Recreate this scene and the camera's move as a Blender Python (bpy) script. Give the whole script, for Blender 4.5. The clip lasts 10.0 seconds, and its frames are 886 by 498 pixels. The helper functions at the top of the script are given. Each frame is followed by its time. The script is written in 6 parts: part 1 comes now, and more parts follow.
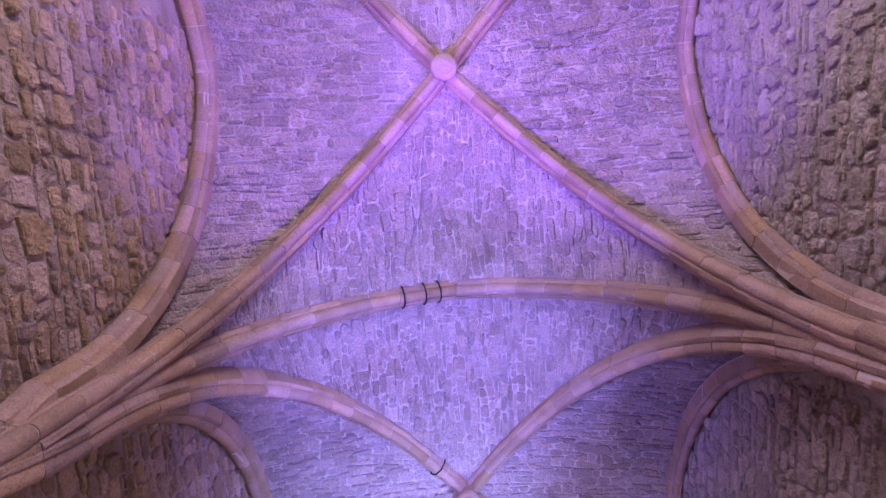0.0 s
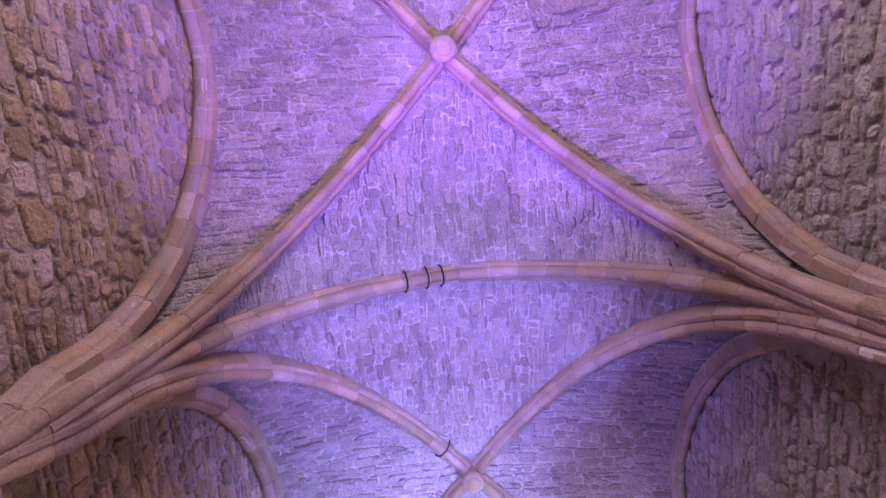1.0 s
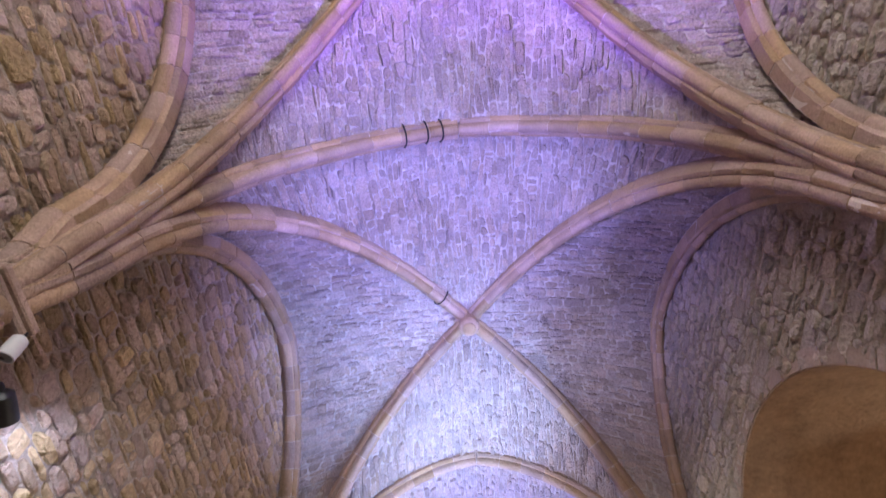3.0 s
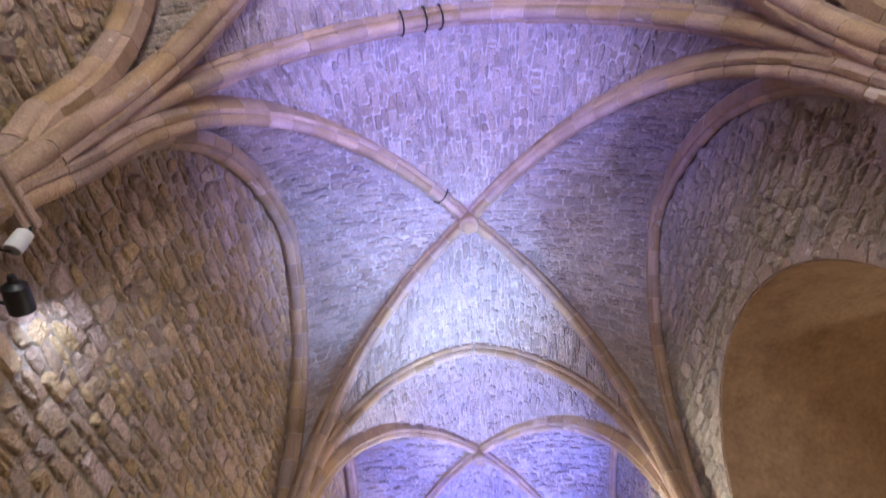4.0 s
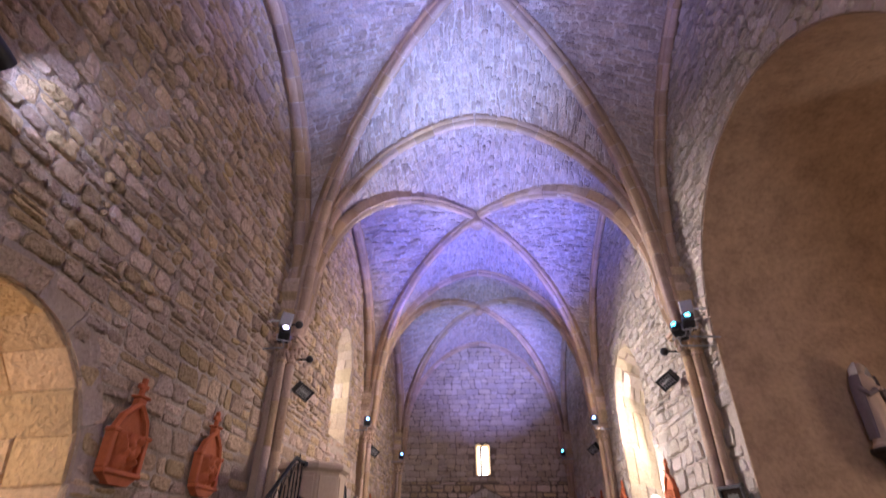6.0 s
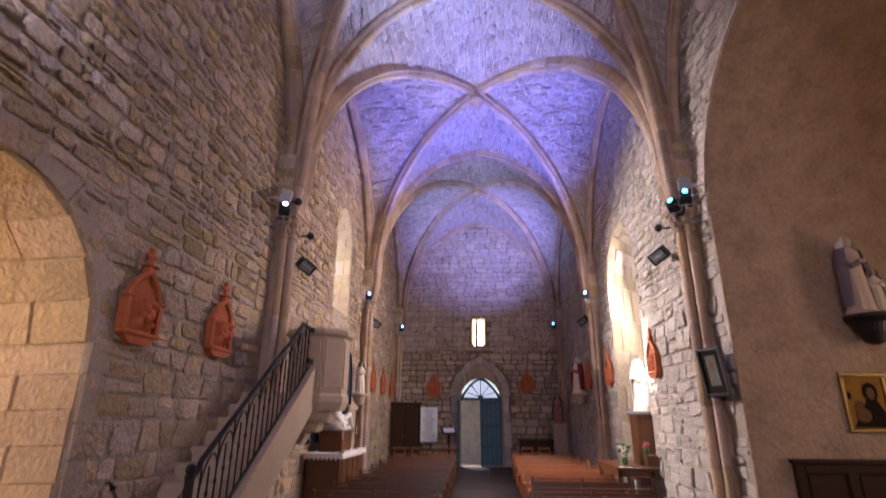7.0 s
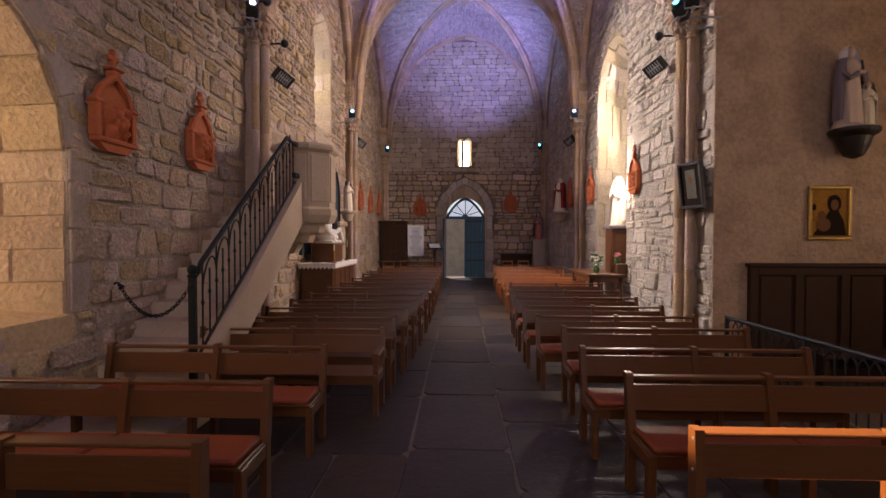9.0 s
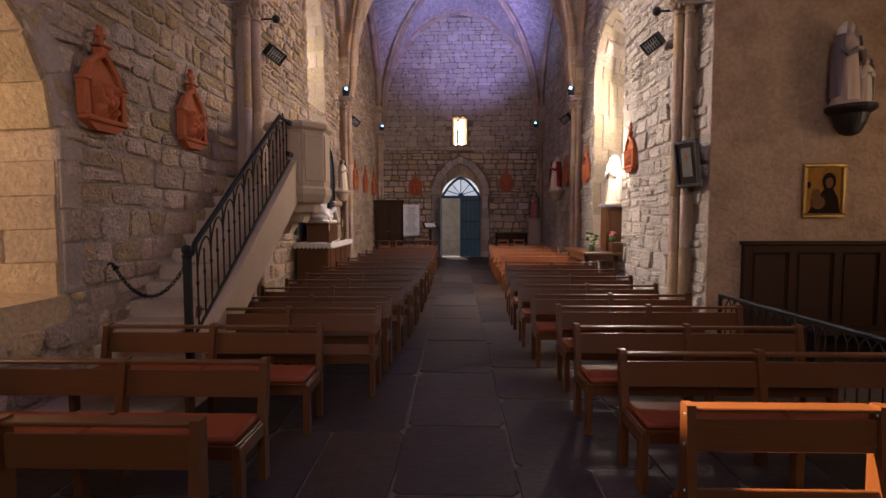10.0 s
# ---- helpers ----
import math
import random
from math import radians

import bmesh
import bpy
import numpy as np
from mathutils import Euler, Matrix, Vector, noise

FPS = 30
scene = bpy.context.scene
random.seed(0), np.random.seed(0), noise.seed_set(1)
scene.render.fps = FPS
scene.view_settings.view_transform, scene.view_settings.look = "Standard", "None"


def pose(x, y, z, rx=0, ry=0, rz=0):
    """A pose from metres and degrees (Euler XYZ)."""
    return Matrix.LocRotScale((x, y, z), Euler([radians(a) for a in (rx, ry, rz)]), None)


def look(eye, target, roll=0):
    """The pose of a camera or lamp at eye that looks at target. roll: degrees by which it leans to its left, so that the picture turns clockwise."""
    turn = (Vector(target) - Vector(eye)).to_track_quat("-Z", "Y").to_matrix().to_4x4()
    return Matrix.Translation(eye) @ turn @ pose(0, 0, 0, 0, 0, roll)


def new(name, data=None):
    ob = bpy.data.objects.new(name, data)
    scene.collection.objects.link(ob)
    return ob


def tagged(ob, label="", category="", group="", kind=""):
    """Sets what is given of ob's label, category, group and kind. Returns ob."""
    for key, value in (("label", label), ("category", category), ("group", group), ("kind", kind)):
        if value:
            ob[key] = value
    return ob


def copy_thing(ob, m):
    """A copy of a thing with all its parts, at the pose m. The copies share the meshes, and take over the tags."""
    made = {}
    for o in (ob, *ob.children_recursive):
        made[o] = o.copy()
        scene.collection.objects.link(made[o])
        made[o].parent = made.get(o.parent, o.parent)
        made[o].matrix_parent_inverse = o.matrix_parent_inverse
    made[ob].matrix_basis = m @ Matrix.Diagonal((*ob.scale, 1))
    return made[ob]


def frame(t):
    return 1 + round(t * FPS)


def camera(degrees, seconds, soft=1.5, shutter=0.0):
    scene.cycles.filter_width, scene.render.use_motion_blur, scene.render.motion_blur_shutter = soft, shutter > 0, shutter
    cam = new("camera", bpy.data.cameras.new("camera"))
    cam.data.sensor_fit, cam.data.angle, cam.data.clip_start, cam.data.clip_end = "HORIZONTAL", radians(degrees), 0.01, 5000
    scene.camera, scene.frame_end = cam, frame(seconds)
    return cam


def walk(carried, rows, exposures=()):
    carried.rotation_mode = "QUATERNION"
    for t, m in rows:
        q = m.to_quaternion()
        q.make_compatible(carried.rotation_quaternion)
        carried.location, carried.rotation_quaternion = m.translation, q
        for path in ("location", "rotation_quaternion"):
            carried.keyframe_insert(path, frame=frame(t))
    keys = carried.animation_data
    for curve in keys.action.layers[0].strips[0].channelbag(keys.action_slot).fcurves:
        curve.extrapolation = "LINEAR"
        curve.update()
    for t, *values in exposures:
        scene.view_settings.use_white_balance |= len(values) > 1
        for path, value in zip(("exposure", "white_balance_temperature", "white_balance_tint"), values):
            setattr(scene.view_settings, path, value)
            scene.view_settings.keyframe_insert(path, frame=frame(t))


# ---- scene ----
cam = camera(82.2, 10.0, shutter=0.5)
PATH = [
    (0, (0.14, 1.029, 2.298), (0.13, 1.252, 4.285), -0.9),
    (0.5, (0.148, 1.06, 2.291), (0.131, 1.292, 4.277), 0.2),
    (1, (0.138, 1.078, 2.289), (0.117, 1.352, 4.27), 0.1),
    (1.5, (0.124, 1.096, 2.284), (0.097, 1.452, 4.251), 0.0),
    (2, (0.139, 1.13, 2.268), (0.099, 1.609, 4.209), 0.6),
    (2.5, (0.141, 1.157, 2.259), (0.093, 1.784, 4.158), 0.6),
    (2.7, (0.161, 1.174, 2.247), (0.104, 1.864, 4.123), 1.1),
    (3.8, (0.15, 1.301, 2.188), (0.077, 2.341, 3.895), -0.2),
    (4, (0.153, 1.27, 2.206), (0.072, 2.388, 3.863), 0.4),
    (4.5, (0.154, 1.302, 2.182), (0.062, 2.59, 3.709), 0.4),
    (5, (0.172, 1.327, 2.144), (0.067, 2.765, 3.53), 0.5),
    (5.5, (0.182, 1.356, 2.106), (0.066, 2.935, 3.328), 0.5),
    (5.6, (0.182, 1.362, 2.101), (0.066, 2.968, 3.288), 0.5),
    (5.7, (0.182, 1.346, 2.096), (0.064, 2.979, 3.245), 0.5),
    (6.8, (0.173, 1.386, 1.95), (0.047, 3.247, 2.672), 0.2),
    (7, (0.167, 1.403, 1.938), (0.043, 3.298, 2.566), 0.3),
    (7.5, (0.168, 1.428, 1.871), (0.052, 3.381, 2.287), 0.2),
    (8, (0.167, 1.446, 1.826), (0.065, 3.43, 2.054), 0.2),
    (8.5, (0.169, 1.446, 1.794), (0.082, 3.443, 1.853), 0.1),
    (9, (0.167, 1.443, 1.788), (0.094, 3.442, 1.743), 0.1),
    (9.5, (0.168, 1.445, 1.787), (0.105, 3.441, 1.69), -0.0),
    (10, (0.17, 1.449, 1.786), (0.114, 3.444, 1.66), -0.1),
]
EXPOSURE = [
    (0.0, 0.3, 5550, 52), (1.5, 0.36, 5550, 49), (2.0, 0.5, 5600, 33), (2.5, 0.58, 5680, 18), (4.0, 0.68, 5850, 4),
    (5.5, 0.4, 5600, 18), (7.0, 0.24, 5650, 22), (8.0, 0.1, 5850, 21), (9.0, -0.02, 6050, 18), (10.0, -0.12, 6100, 18),
]
walk(cam, [(t, look(eye, target, roll)) for t, eye, target, roll in PATH], EXPOSURE)

# ---- plan, in metres: nave along +y, door wall at the far end ----
CX = 0.28                       # axis of the nave
XL, XR = -3.42, 3.94            # faces of the side walls
YB, YE = -4.4, 24.0             # back wall and door wall
PIERS = {-1: [-4.4, 2.76, 9.85, 17.08, 24.0], 1: [-4.4, 2.57, 9.79, 17.1, 24.0]}   # left and right row
BOSSES = [-0.86, 6.5, 13.28, 20.16]
BOSS_RISE = [4.17, 4.62, 3.95, 4.35]    # rise of the diagonal ribs, bay by bay
ZCAP, ZS, ZTOP = 5.4, 6.24, 11.6
CHAPEL_Y, CHAPEL_R, CHAPEL_Z = 6.65, 2.58, 5.02   # side chapel's barrel vault
NICHE_Y, NICHE_R, NICHE_Z = 4.65, 1.3, 2.6        # arched embrasure in the left wall

# ---- sky, sun and lamps ----
world = bpy.data.worlds.new("world")
scene.world = world
world.use_nodes = True
wn = world.node_tree.nodes
sky = wn.new("ShaderNodeTexSky")
sky.sky_type = "NISHITA"
sky.sun_disc = False
sky.sun_elevation, sky.sun_rotation = radians(59), radians(-16)
wn["Background"].inputs["Strength"].default_value = 0.12
world.node_tree.links.new(sky.outputs[0], wn["Background"].inputs["Color"])


def lamp(name, kind, m, energy, colour, size=0.1, size_y=None, spot=60, blend=0.6):
    data = bpy.data.lights.new(name, kind)
    data.energy, data.color = energy, colour
    if kind == "AREA":
        data.shape, data.size, data.size_y = "RECTANGLE", size, size_y or size
    elif kind == "SPOT":
        data.spot_size, data.spot_blend, data.shadow_soft_size = radians(spot), blend, size
    elif kind == "SUN":
        data.angle = radians(0.5)
    else:
        data.shadow_soft_size = size
    ob = new(name, data)
    ob.matrix_world = m
    return ob


lamp("sun", "SUN", look((-10, 60, 62), (0, 24, 0)), 4.0, (1.0, 0.93, 0.82))
VIOLET, BLUE, WHITE, WARM, DAY = (0.34, 0.19, 1.0), (0.15, 0.19, 1.0), (0.66, 0.72, 1.0), (1.0, 0.76, 0.48), (1.0, 0.9, 0.8)
ICE, LILAC = (0.34, 0.5, 1.0), (0.42, 0.32, 1.0)
# coloured projectors on the capitals, thrown up into the vault
PROJECTORS = [
    ((-2.6, 2.1, 5.8), (2.35, -1.0, 10.0), VIOLET, 3300, 60), ((3.15, 2.1, 5.8), (-1.85, -1.0, 10.0), VIOLET, 3000, 60),
    ((-2.6, 3.2, 5.8), (0.2, 4.1, 10.2), (0.34, 0.3, 1.0), 1050, 84), ((3.15, 3.2, 5.8), (-0.3, 4.3, 10.2), (0.34, 0.32, 1.0), 1750, 74),
    ((-2.6, 9.2, 5.85), (0.1, 7.9, 10.4), WHITE, 600, 60), ((3.15, 9.2, 5.85), (-0.5, 8.0, 10.4), ICE, 2300, 60),
    ((-2.6, 10.5, 5.85), (0.0, 11.0, 10.4), WHITE, 1100, 74), ((3.15, 10.5, 5.85), (0.8, 12.8, 10.4), BLUE, 1000, 90),
    ((-2.6, 16.2, 5.85), (0.3, 14.2, 10.4), BLUE, 1700, 90), ((3.15, 16.2, 5.85), (0.3, 14.2, 10.4), BLUE, 1900, 90),
    ((-2.6, 17.7, 5.85), (0.5, 20.8, 10.2), ICE, 1150, 85), ((3.15, 17.7, 5.85), (0.3, 23.4, 10.0), (0.36, 0.34, 1.0), 3200, 66),
]
for eye, target, colour, power, wide in PROJECTORS:
    lamp("projector_light", "SPOT", look(eye, target), power, colour, 0.03, spot=wide, blend=1.0)
# white flood on the left wall beside the near pier
lamp("flood_light", "SPOT", look((-3.08, 3.56, 5.14), (-3.45, 5.2, 5.5)), 58, WHITE, 0.03, spot=96, blend=1.0)
# added fill for the near walls, as from a choir window out of view
lamp("choir_fill_light", "AREA", look((0.3, -4.25, 5.4), (0.3, 2.0, 7.4)), 310, DAY, 3.0, 3.4)
# added warm spot with no lamp there: orange light on the front desk
lamp("desk_fill_spot", "SPOT", look((-2.5, 5.6, 5.0), (1.95, 4.1, 0.75)), 16000, (1.0, 0.66, 0.32), 0.03, spot=10, blend=0.5)
# daylight through the openings
lamp("niche_window_light", "AREA", look((-5.6, 4.1, 2.7), (-3.4, 5.3, 2.3)), 72, (1.0, 0.73, 0.42), 1.0, 1.6)
lamp("left_window_light", "AREA", look((-4.3, 14.7, 5.95), (3.9, 14.5, 4.0)), 55, (1.0, 0.9, 0.76), 0.9, 1.7)
lamp("left_window_beam", "SPOT", look((-4.3, 14.7, 5.95), (3.9, 11.2, 3.2)), 5000, (1.0, 0.9, 0.76), 0.35, spot=76, blend=0.7)
lamp("right_window_light", "AREA", look((4.3, 14.6, 5.2), (-3.4, 15.5, 4.4)), 150, (1.0, 0.83, 0.66), 1.6, 2.2)
lamp("right_window_beam", "SPOT", look((4.4, 14.8, 5.6), (-3.4, 15.6, 3.4)), 1350, (1.0, 0.84, 0.68), 0.35, spot=110, blend=0.6)
lamp("right_window_sky", "AREA", look((4.85, 14.9, 4.6), (0, 14.0, 4.0)), 26, (1.0, 0.92, 0.78), 1.0, 2.8)
lamp("statue_light", "POINT", look((3.8, 12.98, 3.2), (3.9, 13.2, 2.9)), 170, (1.0, 0.86, 0.66), 0.015)
# added fill from the chapel's end, where no source is known
lamp("chapel_fill_light", "AREA", look((8.8, 6.6, 2.6), (3.9, 6.4, 3.2)), 64, (1.0, 0.74, 0.46), 1.0, 1.6)


# ---- materials ----
def material(name, colour, rough=0.85, spread=0.12, grain=40.0, bump=0.25, blotch=0.35, metal=0.0, dark=None, pieces=False, spec=0.3, blotch_scale=1.6, coat=0.0, piece_hue=0.5):
    """Base colour varied by blotches (stains, or crevice shade in the vault mortar), by grain and from piece to piece.
    """
    mat = bpy.data.materials.new(name)
    mat.use_nodes = True
    t = mat.node_tree
    n, l = t.nodes, t.links
    b = n["Principled BSDF"]
    b.inputs["Roughness"].default_value = rough
    b.inputs["Metallic"].default_value = metal
    b.inputs["Specular IOR Level"].default_value = spec
    b.inputs["Coat Weight"].default_value = coat
    tc = n.new("ShaderNodeTexCoord")
    big = n.new("ShaderNodeTexNoise")
    big.inputs["Scale"].default_value, big.inputs["Detail"].default_value = blotch_scale, 5
    fine = n.new("ShaderNodeTexNoise")
    fine.inputs["Scale"].default_value, fine.inputs["Detail"].default_value = grain, 4
    geo = n.new("ShaderNodeNewGeometry")
    l.new(geo.outputs["Position"], big.inputs["Vector"])
    l.new(geo.outputs["Position"], fine.inputs["Vector"])
    dark = dark or tuple(c * 0.55 for c in colour)
    mix = n.new("ShaderNodeMix")
    mix.data_type = "RGBA"
    mix.inputs["A"].default_value = (*colour, 1)
    mix.inputs["B"].default_value = (*dark, 1)
    ramp = n.new("ShaderNodeMapRange")
    ramp.inputs["From Min"].default_value, ramp.inputs["From Max"].default_value = 0.42, 0.72
    ramp.inputs["To Max"].default_value = blotch
    l.new(big.outputs["Fac"], ramp.inputs["Value"])
    l.new(ramp.outputs["Result"], mix.inputs["Factor"])
    last = mix.outputs["Result"]
    hue = n.new("ShaderNodeHueSaturation")
    l.new(last, hue.inputs["Color"])
    value = n.new("ShaderNodeMapRange")
    value.inputs["From Min"].default_value, value.inputs["From Max"].default_value = 0.25, 0.75
    value.inputs["To Min"].default_value, value.inputs["To Max"].default_value = 1 - spread, 1 + spread
    l.new(fine.outputs["Fac"], value.inputs["Value"])
    out = value.outputs["Result"]
    if pieces:
        info = n.new("ShaderNodeObjectInfo")
        add = n.new("ShaderNodeMath")
        add.operation = "ADD"
        l.new(info.outputs["Random"], add.inputs[0])
        l.new(geo.outputs["Random Per Island"], add.inputs[1])
        frac = n.new("ShaderNodeMath")
        frac.operation = "FRACT"
        l.new(add.outputs[0], frac.inputs[0])
        var = n.new("ShaderNodeMapRange")
        var.inputs["To Min"].default_value, var.inputs["To Max"].default_value = 1 - piece_hue * 0.6, 1 + piece_hue * 0.35
        l.new(frac.outputs[0], var.inputs["Value"])
        mul = n.new("ShaderNodeMath")
        mul.operation = "MULTIPLY"
        l.new(var.outputs["Result"], mul.inputs[0])
        l.new(out, mul.inputs[1])
        out = mul.outputs[0]
        white = n.new("ShaderNodeTexWhiteNoise")
        white.noise_dimensions = "1D"
        l.new(frac.outputs[0], white.inputs["W"])
        hv = n.new("ShaderNodeMapRange")
        hv.inputs["To Min"].default_value, hv.inputs["To Max"].default_value = 0.5 - 0.03 * piece_hue, 0.5 + 0.03 * piece_hue
        l.new(white.outputs["Value"], hv.inputs["Value"])
        l.new(hv.outputs["Result"], hue.inputs["Hue"])
        sv = n.new("ShaderNodeMapRange")
        sv.inputs["To Min"].default_value, sv.inputs["To Max"].default_value = 1 - 0.5 * piece_hue, 1 + 0.5 * piece_hue
        l.new(white.outputs["Value"], sv.inputs["Value"])
        l.new(sv.outputs["Result"], hue.inputs["Saturation"])
    l.new(out, hue.inputs["Value"])
    l.new(hue.outputs["Color"], b.inputs["Base Color"])
    if bump:
        bp = n.new("ShaderNodeBump")
        bp.inputs["Strength"].default_value, bp.inputs["Distance"].default_value = min(1.0, bump), 0.045 if bump > 0.3 else 0.012
        mid = n.new("ShaderNodeTexNoise")
        mid.inputs["Scale"].default_value, mid.inputs["Detail"].default_value = grain * 0.28, 6
        mid.inputs["Roughness"].default_value = 0.65
        l.new(geo.outputs["Position"], mid.inputs["Vector"])
        both = n.new("ShaderNodeMath")
        both.operation = "MULTIPLY_ADD"
        both.inputs[1].default_value = 2.6
        l.new(mid.outputs["Fac"], both.inputs[0])
        l.new(fine.outputs["Fac"], both.inputs[2])
        l.new(both.outputs[0], bp.inputs["Height"])
        l.new(bp.outputs["Normal"], b.inputs["Normal"])
    return mat


def wood(name, colour, rough=0.35, along="X", coat=0.2):
    """Varnished timber: stretched grain along one axis of the thing."""
    mat = material(name, colour, rough, 0.1, 60, 0.05, 0.3, spec=0.4, coat=coat)
    n, l = mat.node_tree.nodes, mat.node_tree.links
    tc = n["Texture Coordinate"]
    mp = n.new("ShaderNodeMapping")
    mp.inputs["Scale"].default_value = (0.06, 1, 1) if along == "X" else (1, 1, 0.06)
    l.new(tc.outputs["Object"], mp.inputs["Vector"])
    for node in n:
        if node.type == "TEX_NOISE":
            l.new(mp.outputs["Vector"], node.inputs["Vector"])
    return mat


def glow(name, colour, strength):
    mat = bpy.data.materials.new(name)
    mat.use_nodes = True
    b = mat.node_tree.nodes["Principled BSDF"]
    b.inputs["Base Color"].default_value = (*colour, 1)
    b.inputs["Emission Color"].default_value = (*colour, 1)
    b.inputs["Emission Strength"].default_value = strength
    return mat


STONE = material("rubble_stone", (0.545, 0.4, 0.275), 0.9, 0.22, 26, 1.0, 0.55, dark=(0.35, 0.24, 0.155), pieces=True, blotch_scale=1.1)
MORTAR = material("lime_mortar", (0.5, 0.41, 0.33), 0.95, 0.2, 40, 0.8, 0.85, dark=(0.24, 0.175, 0.125), blotch_scale=1.2)
# darker than the side walls' mortar, so the end wall's joints stand out
DARK_MORTAR = material("dark_joint_mortar", (0.22, 0.165, 0.125), 0.95, 0.25, 40, 0.8, 0.7, dark=(0.1, 0.075, 0.055), blotch_scale=1.6)
VAULT = material("vault_stone", (0.55, 0.445, 0.39), 0.92, 0.3, 38, 1.0, 0.7, dark=(0.40, 0.295, 0.245), pieces=True, blotch_scale=0.8, piece_hue=0.38)
# dark blotches put crevice shade into the colour between the vault stones
VAULT_MORTAR = material("vault_mortar", (0.64, 0.57, 0.53), 0.95, 0.18, 40, 0.6, 0.75, dark=(0.24, 0.18, 0.15), blotch_scale=4.5)
RIB = material("rib_stone", (0.465, 0.325, 0.228), 0.9, 0.2, 48, 0.45, 0.6, dark=(0.27, 0.175, 0.115), pieces=True, piece_hue=0.4, blotch_scale=2.2)
RIB_JOINT = material("joint_mortar", (0.60, 0.5, 0.42), 0.95, 0.15, 60, 0.2, 0.4)
PALE_RUBBLE = material("pale_rubble_stone", (0.52, 0.445, 0.37), 0.9, 0.22, 26, 1.0, 0.5, dark=(0.38, 0.3, 0.235), pieces=True, blotch_scale=1.1, piece_hue=0.35)
SMOOTH = material("smooth_ashlar", (0.47, 0.375, 0.29), 0.9, 0.14, 26, 0.5, 0.5, dark=(0.33, 0.25, 0.185), pieces=True, piece_hue=0.3)
GREYSTONE = material("grey_dressed_stone", (0.42, 0.33, 0.265), 0.9, 0.12, 26, 0.5, 0.5, pieces=True, piece_hue=0.2)
PALE = material("pale_stone", (0.46, 0.35, 0.25), 0.85, 0.08, 30, 0.2, 0.3, dark=(0.34, 0.26, 0.19))
ASHLAR = material("yellow_ashlar", (0.54, 0.395, 0.25), 0.9, 0.16, 22, 0.6, 0.5, dark=(0.40, 0.275, 0.165), pieces=True, piece_hue=0.22)
PLASTER = material("ochre_plaster", (0.4, 0.27, 0.175), 0.9, 0.18, 14, 0.7, 0.8, dark=(0.27, 0.178, 0.118), blotch_scale=3.0)
SLAB = material("floor_slab", (0.05, 0.034, 0.027), 0.48, 0.25, 20, 0.3, 0.6, dark=(0.028, 0.021, 0.018), pieces=True, spec=0.2, piece_hue=0.75)
JOINT = material("floor_joint", (0.17, 0.14, 0.11), 0.9, 0.2, 40, 0.4, 0.6)
BENCH_WOOD = wood("bench_wood", (0.105, 0.038, 0.0115), 0.34)
ORANGE_WOOD = wood("orange_wood", (0.34, 0.115, 0.03))
DARK_WOOD = wood("dark_wood", (0.042, 0.02, 0.011), 0.62, "Z", 0.0)
DARK_WOOD.node_tree.nodes["Principled BSDF"].inputs["Specular IOR Level"].default_value = 0.12
EBONY = wood("black_stained_wood", (0.014, 0.009, 0.007), 0.5, "Z", 0.0)
CUSHION = material("cushion_vinyl", (0.22, 0.052, 0.02), 0.5, 0.06, 90, 0.08, 0.2, spec=0.22)
IRON = material("black_iron", (0.013, 0.013, 0.014), 0.6, 0.2, 60, 0.1, 0.3, metal=0.2, spec=0.2)
TERRACOTTA = material("terracotta", (0.43, 0.115, 0.038), 0.75, 0.12, 45, 0.2, 0.45, dark=(0.28, 0.075, 0.032), blotch_scale=5)
DOOR_BLUE = material("blue_paint", (0.035, 0.10, 0.15), 0.5, 0.1, 40, 0.1, 0.4, blotch_scale=3)
WHITE_CLOTH = material("white_cloth", (0.72, 0.68, 0.62), 0.9, 0.04, 60, 0.1, 0.1)
MARBLE = material("white_marble", (0.74, 0.70, 0.64), 0.4, 0.04, 20, 0.05, 0.25)
PAPER = material("printed_paper", (0.7, 0.7, 0.72), 0.7, 0.02, 30, 0.0, 0.1)
INK = material("grey_print", (0.2, 0.2, 0.22), 0.8, 0.05, 30, 0.0, 0.1)
GOLD = material("gilt", (0.28, 0.17, 0.05), 0.4, 0.15, 60, 0.2, 0.4, metal=0.7)
BLACK_METAL = material("black_metal", (0.016, 0.016, 0.018), 0.4, 0.1, 50, 0.05, 0.3, spec=0.4)
GREY_METAL = material("grey_metal", (0.35, 0.35, 0.36), 0.4, 0.08, 50, 0.05, 0.3, metal=0.5)
PALE_METAL = material("pale_grey_metal", (0.42, 0.41, 0.43), 0.5, 0.06, 50, 0.05, 0.25, spec=0.3)
WHITE_PLASTIC = material("white_plastic", (0.7, 0.69, 0.68), 0.45, 0.03, 40, 0.02, 0.2)
BLUE_PANEL = material("dark_blue_panel", (0.018, 0.025, 0.035), 0.5, 0.1, 40, 0.05, 0.3)
RED_PAINT = material("red_paint", (0.27, 0.022, 0.016), 0.6, 0.1, 30, 0.05, 0.4)
FLESH = material("painted_plaster", (0.5, 0.38, 0.3), 0.6, 0.05, 30, 0.05, 0.3)
CREAM = material("cream_paint", (0.68, 0.58, 0.43), 0.6, 0.05, 30, 0.05, 0.3)
GREY_BLUE = material("grey_blue_paint", (0.17, 0.135, 0.15), 0.65, 0.08, 30, 0.1, 0.4, blotch_scale=6)
ROSE = material("rose_paint", (0.42, 0.15, 0.11), 0.65, 0.08, 30, 0.1, 0.4, blotch_scale=6)
LEAF = material("leaf_green", (0.06, 0.11, 0.03), 0.6, 0.2, 50, 0.1, 0.3)
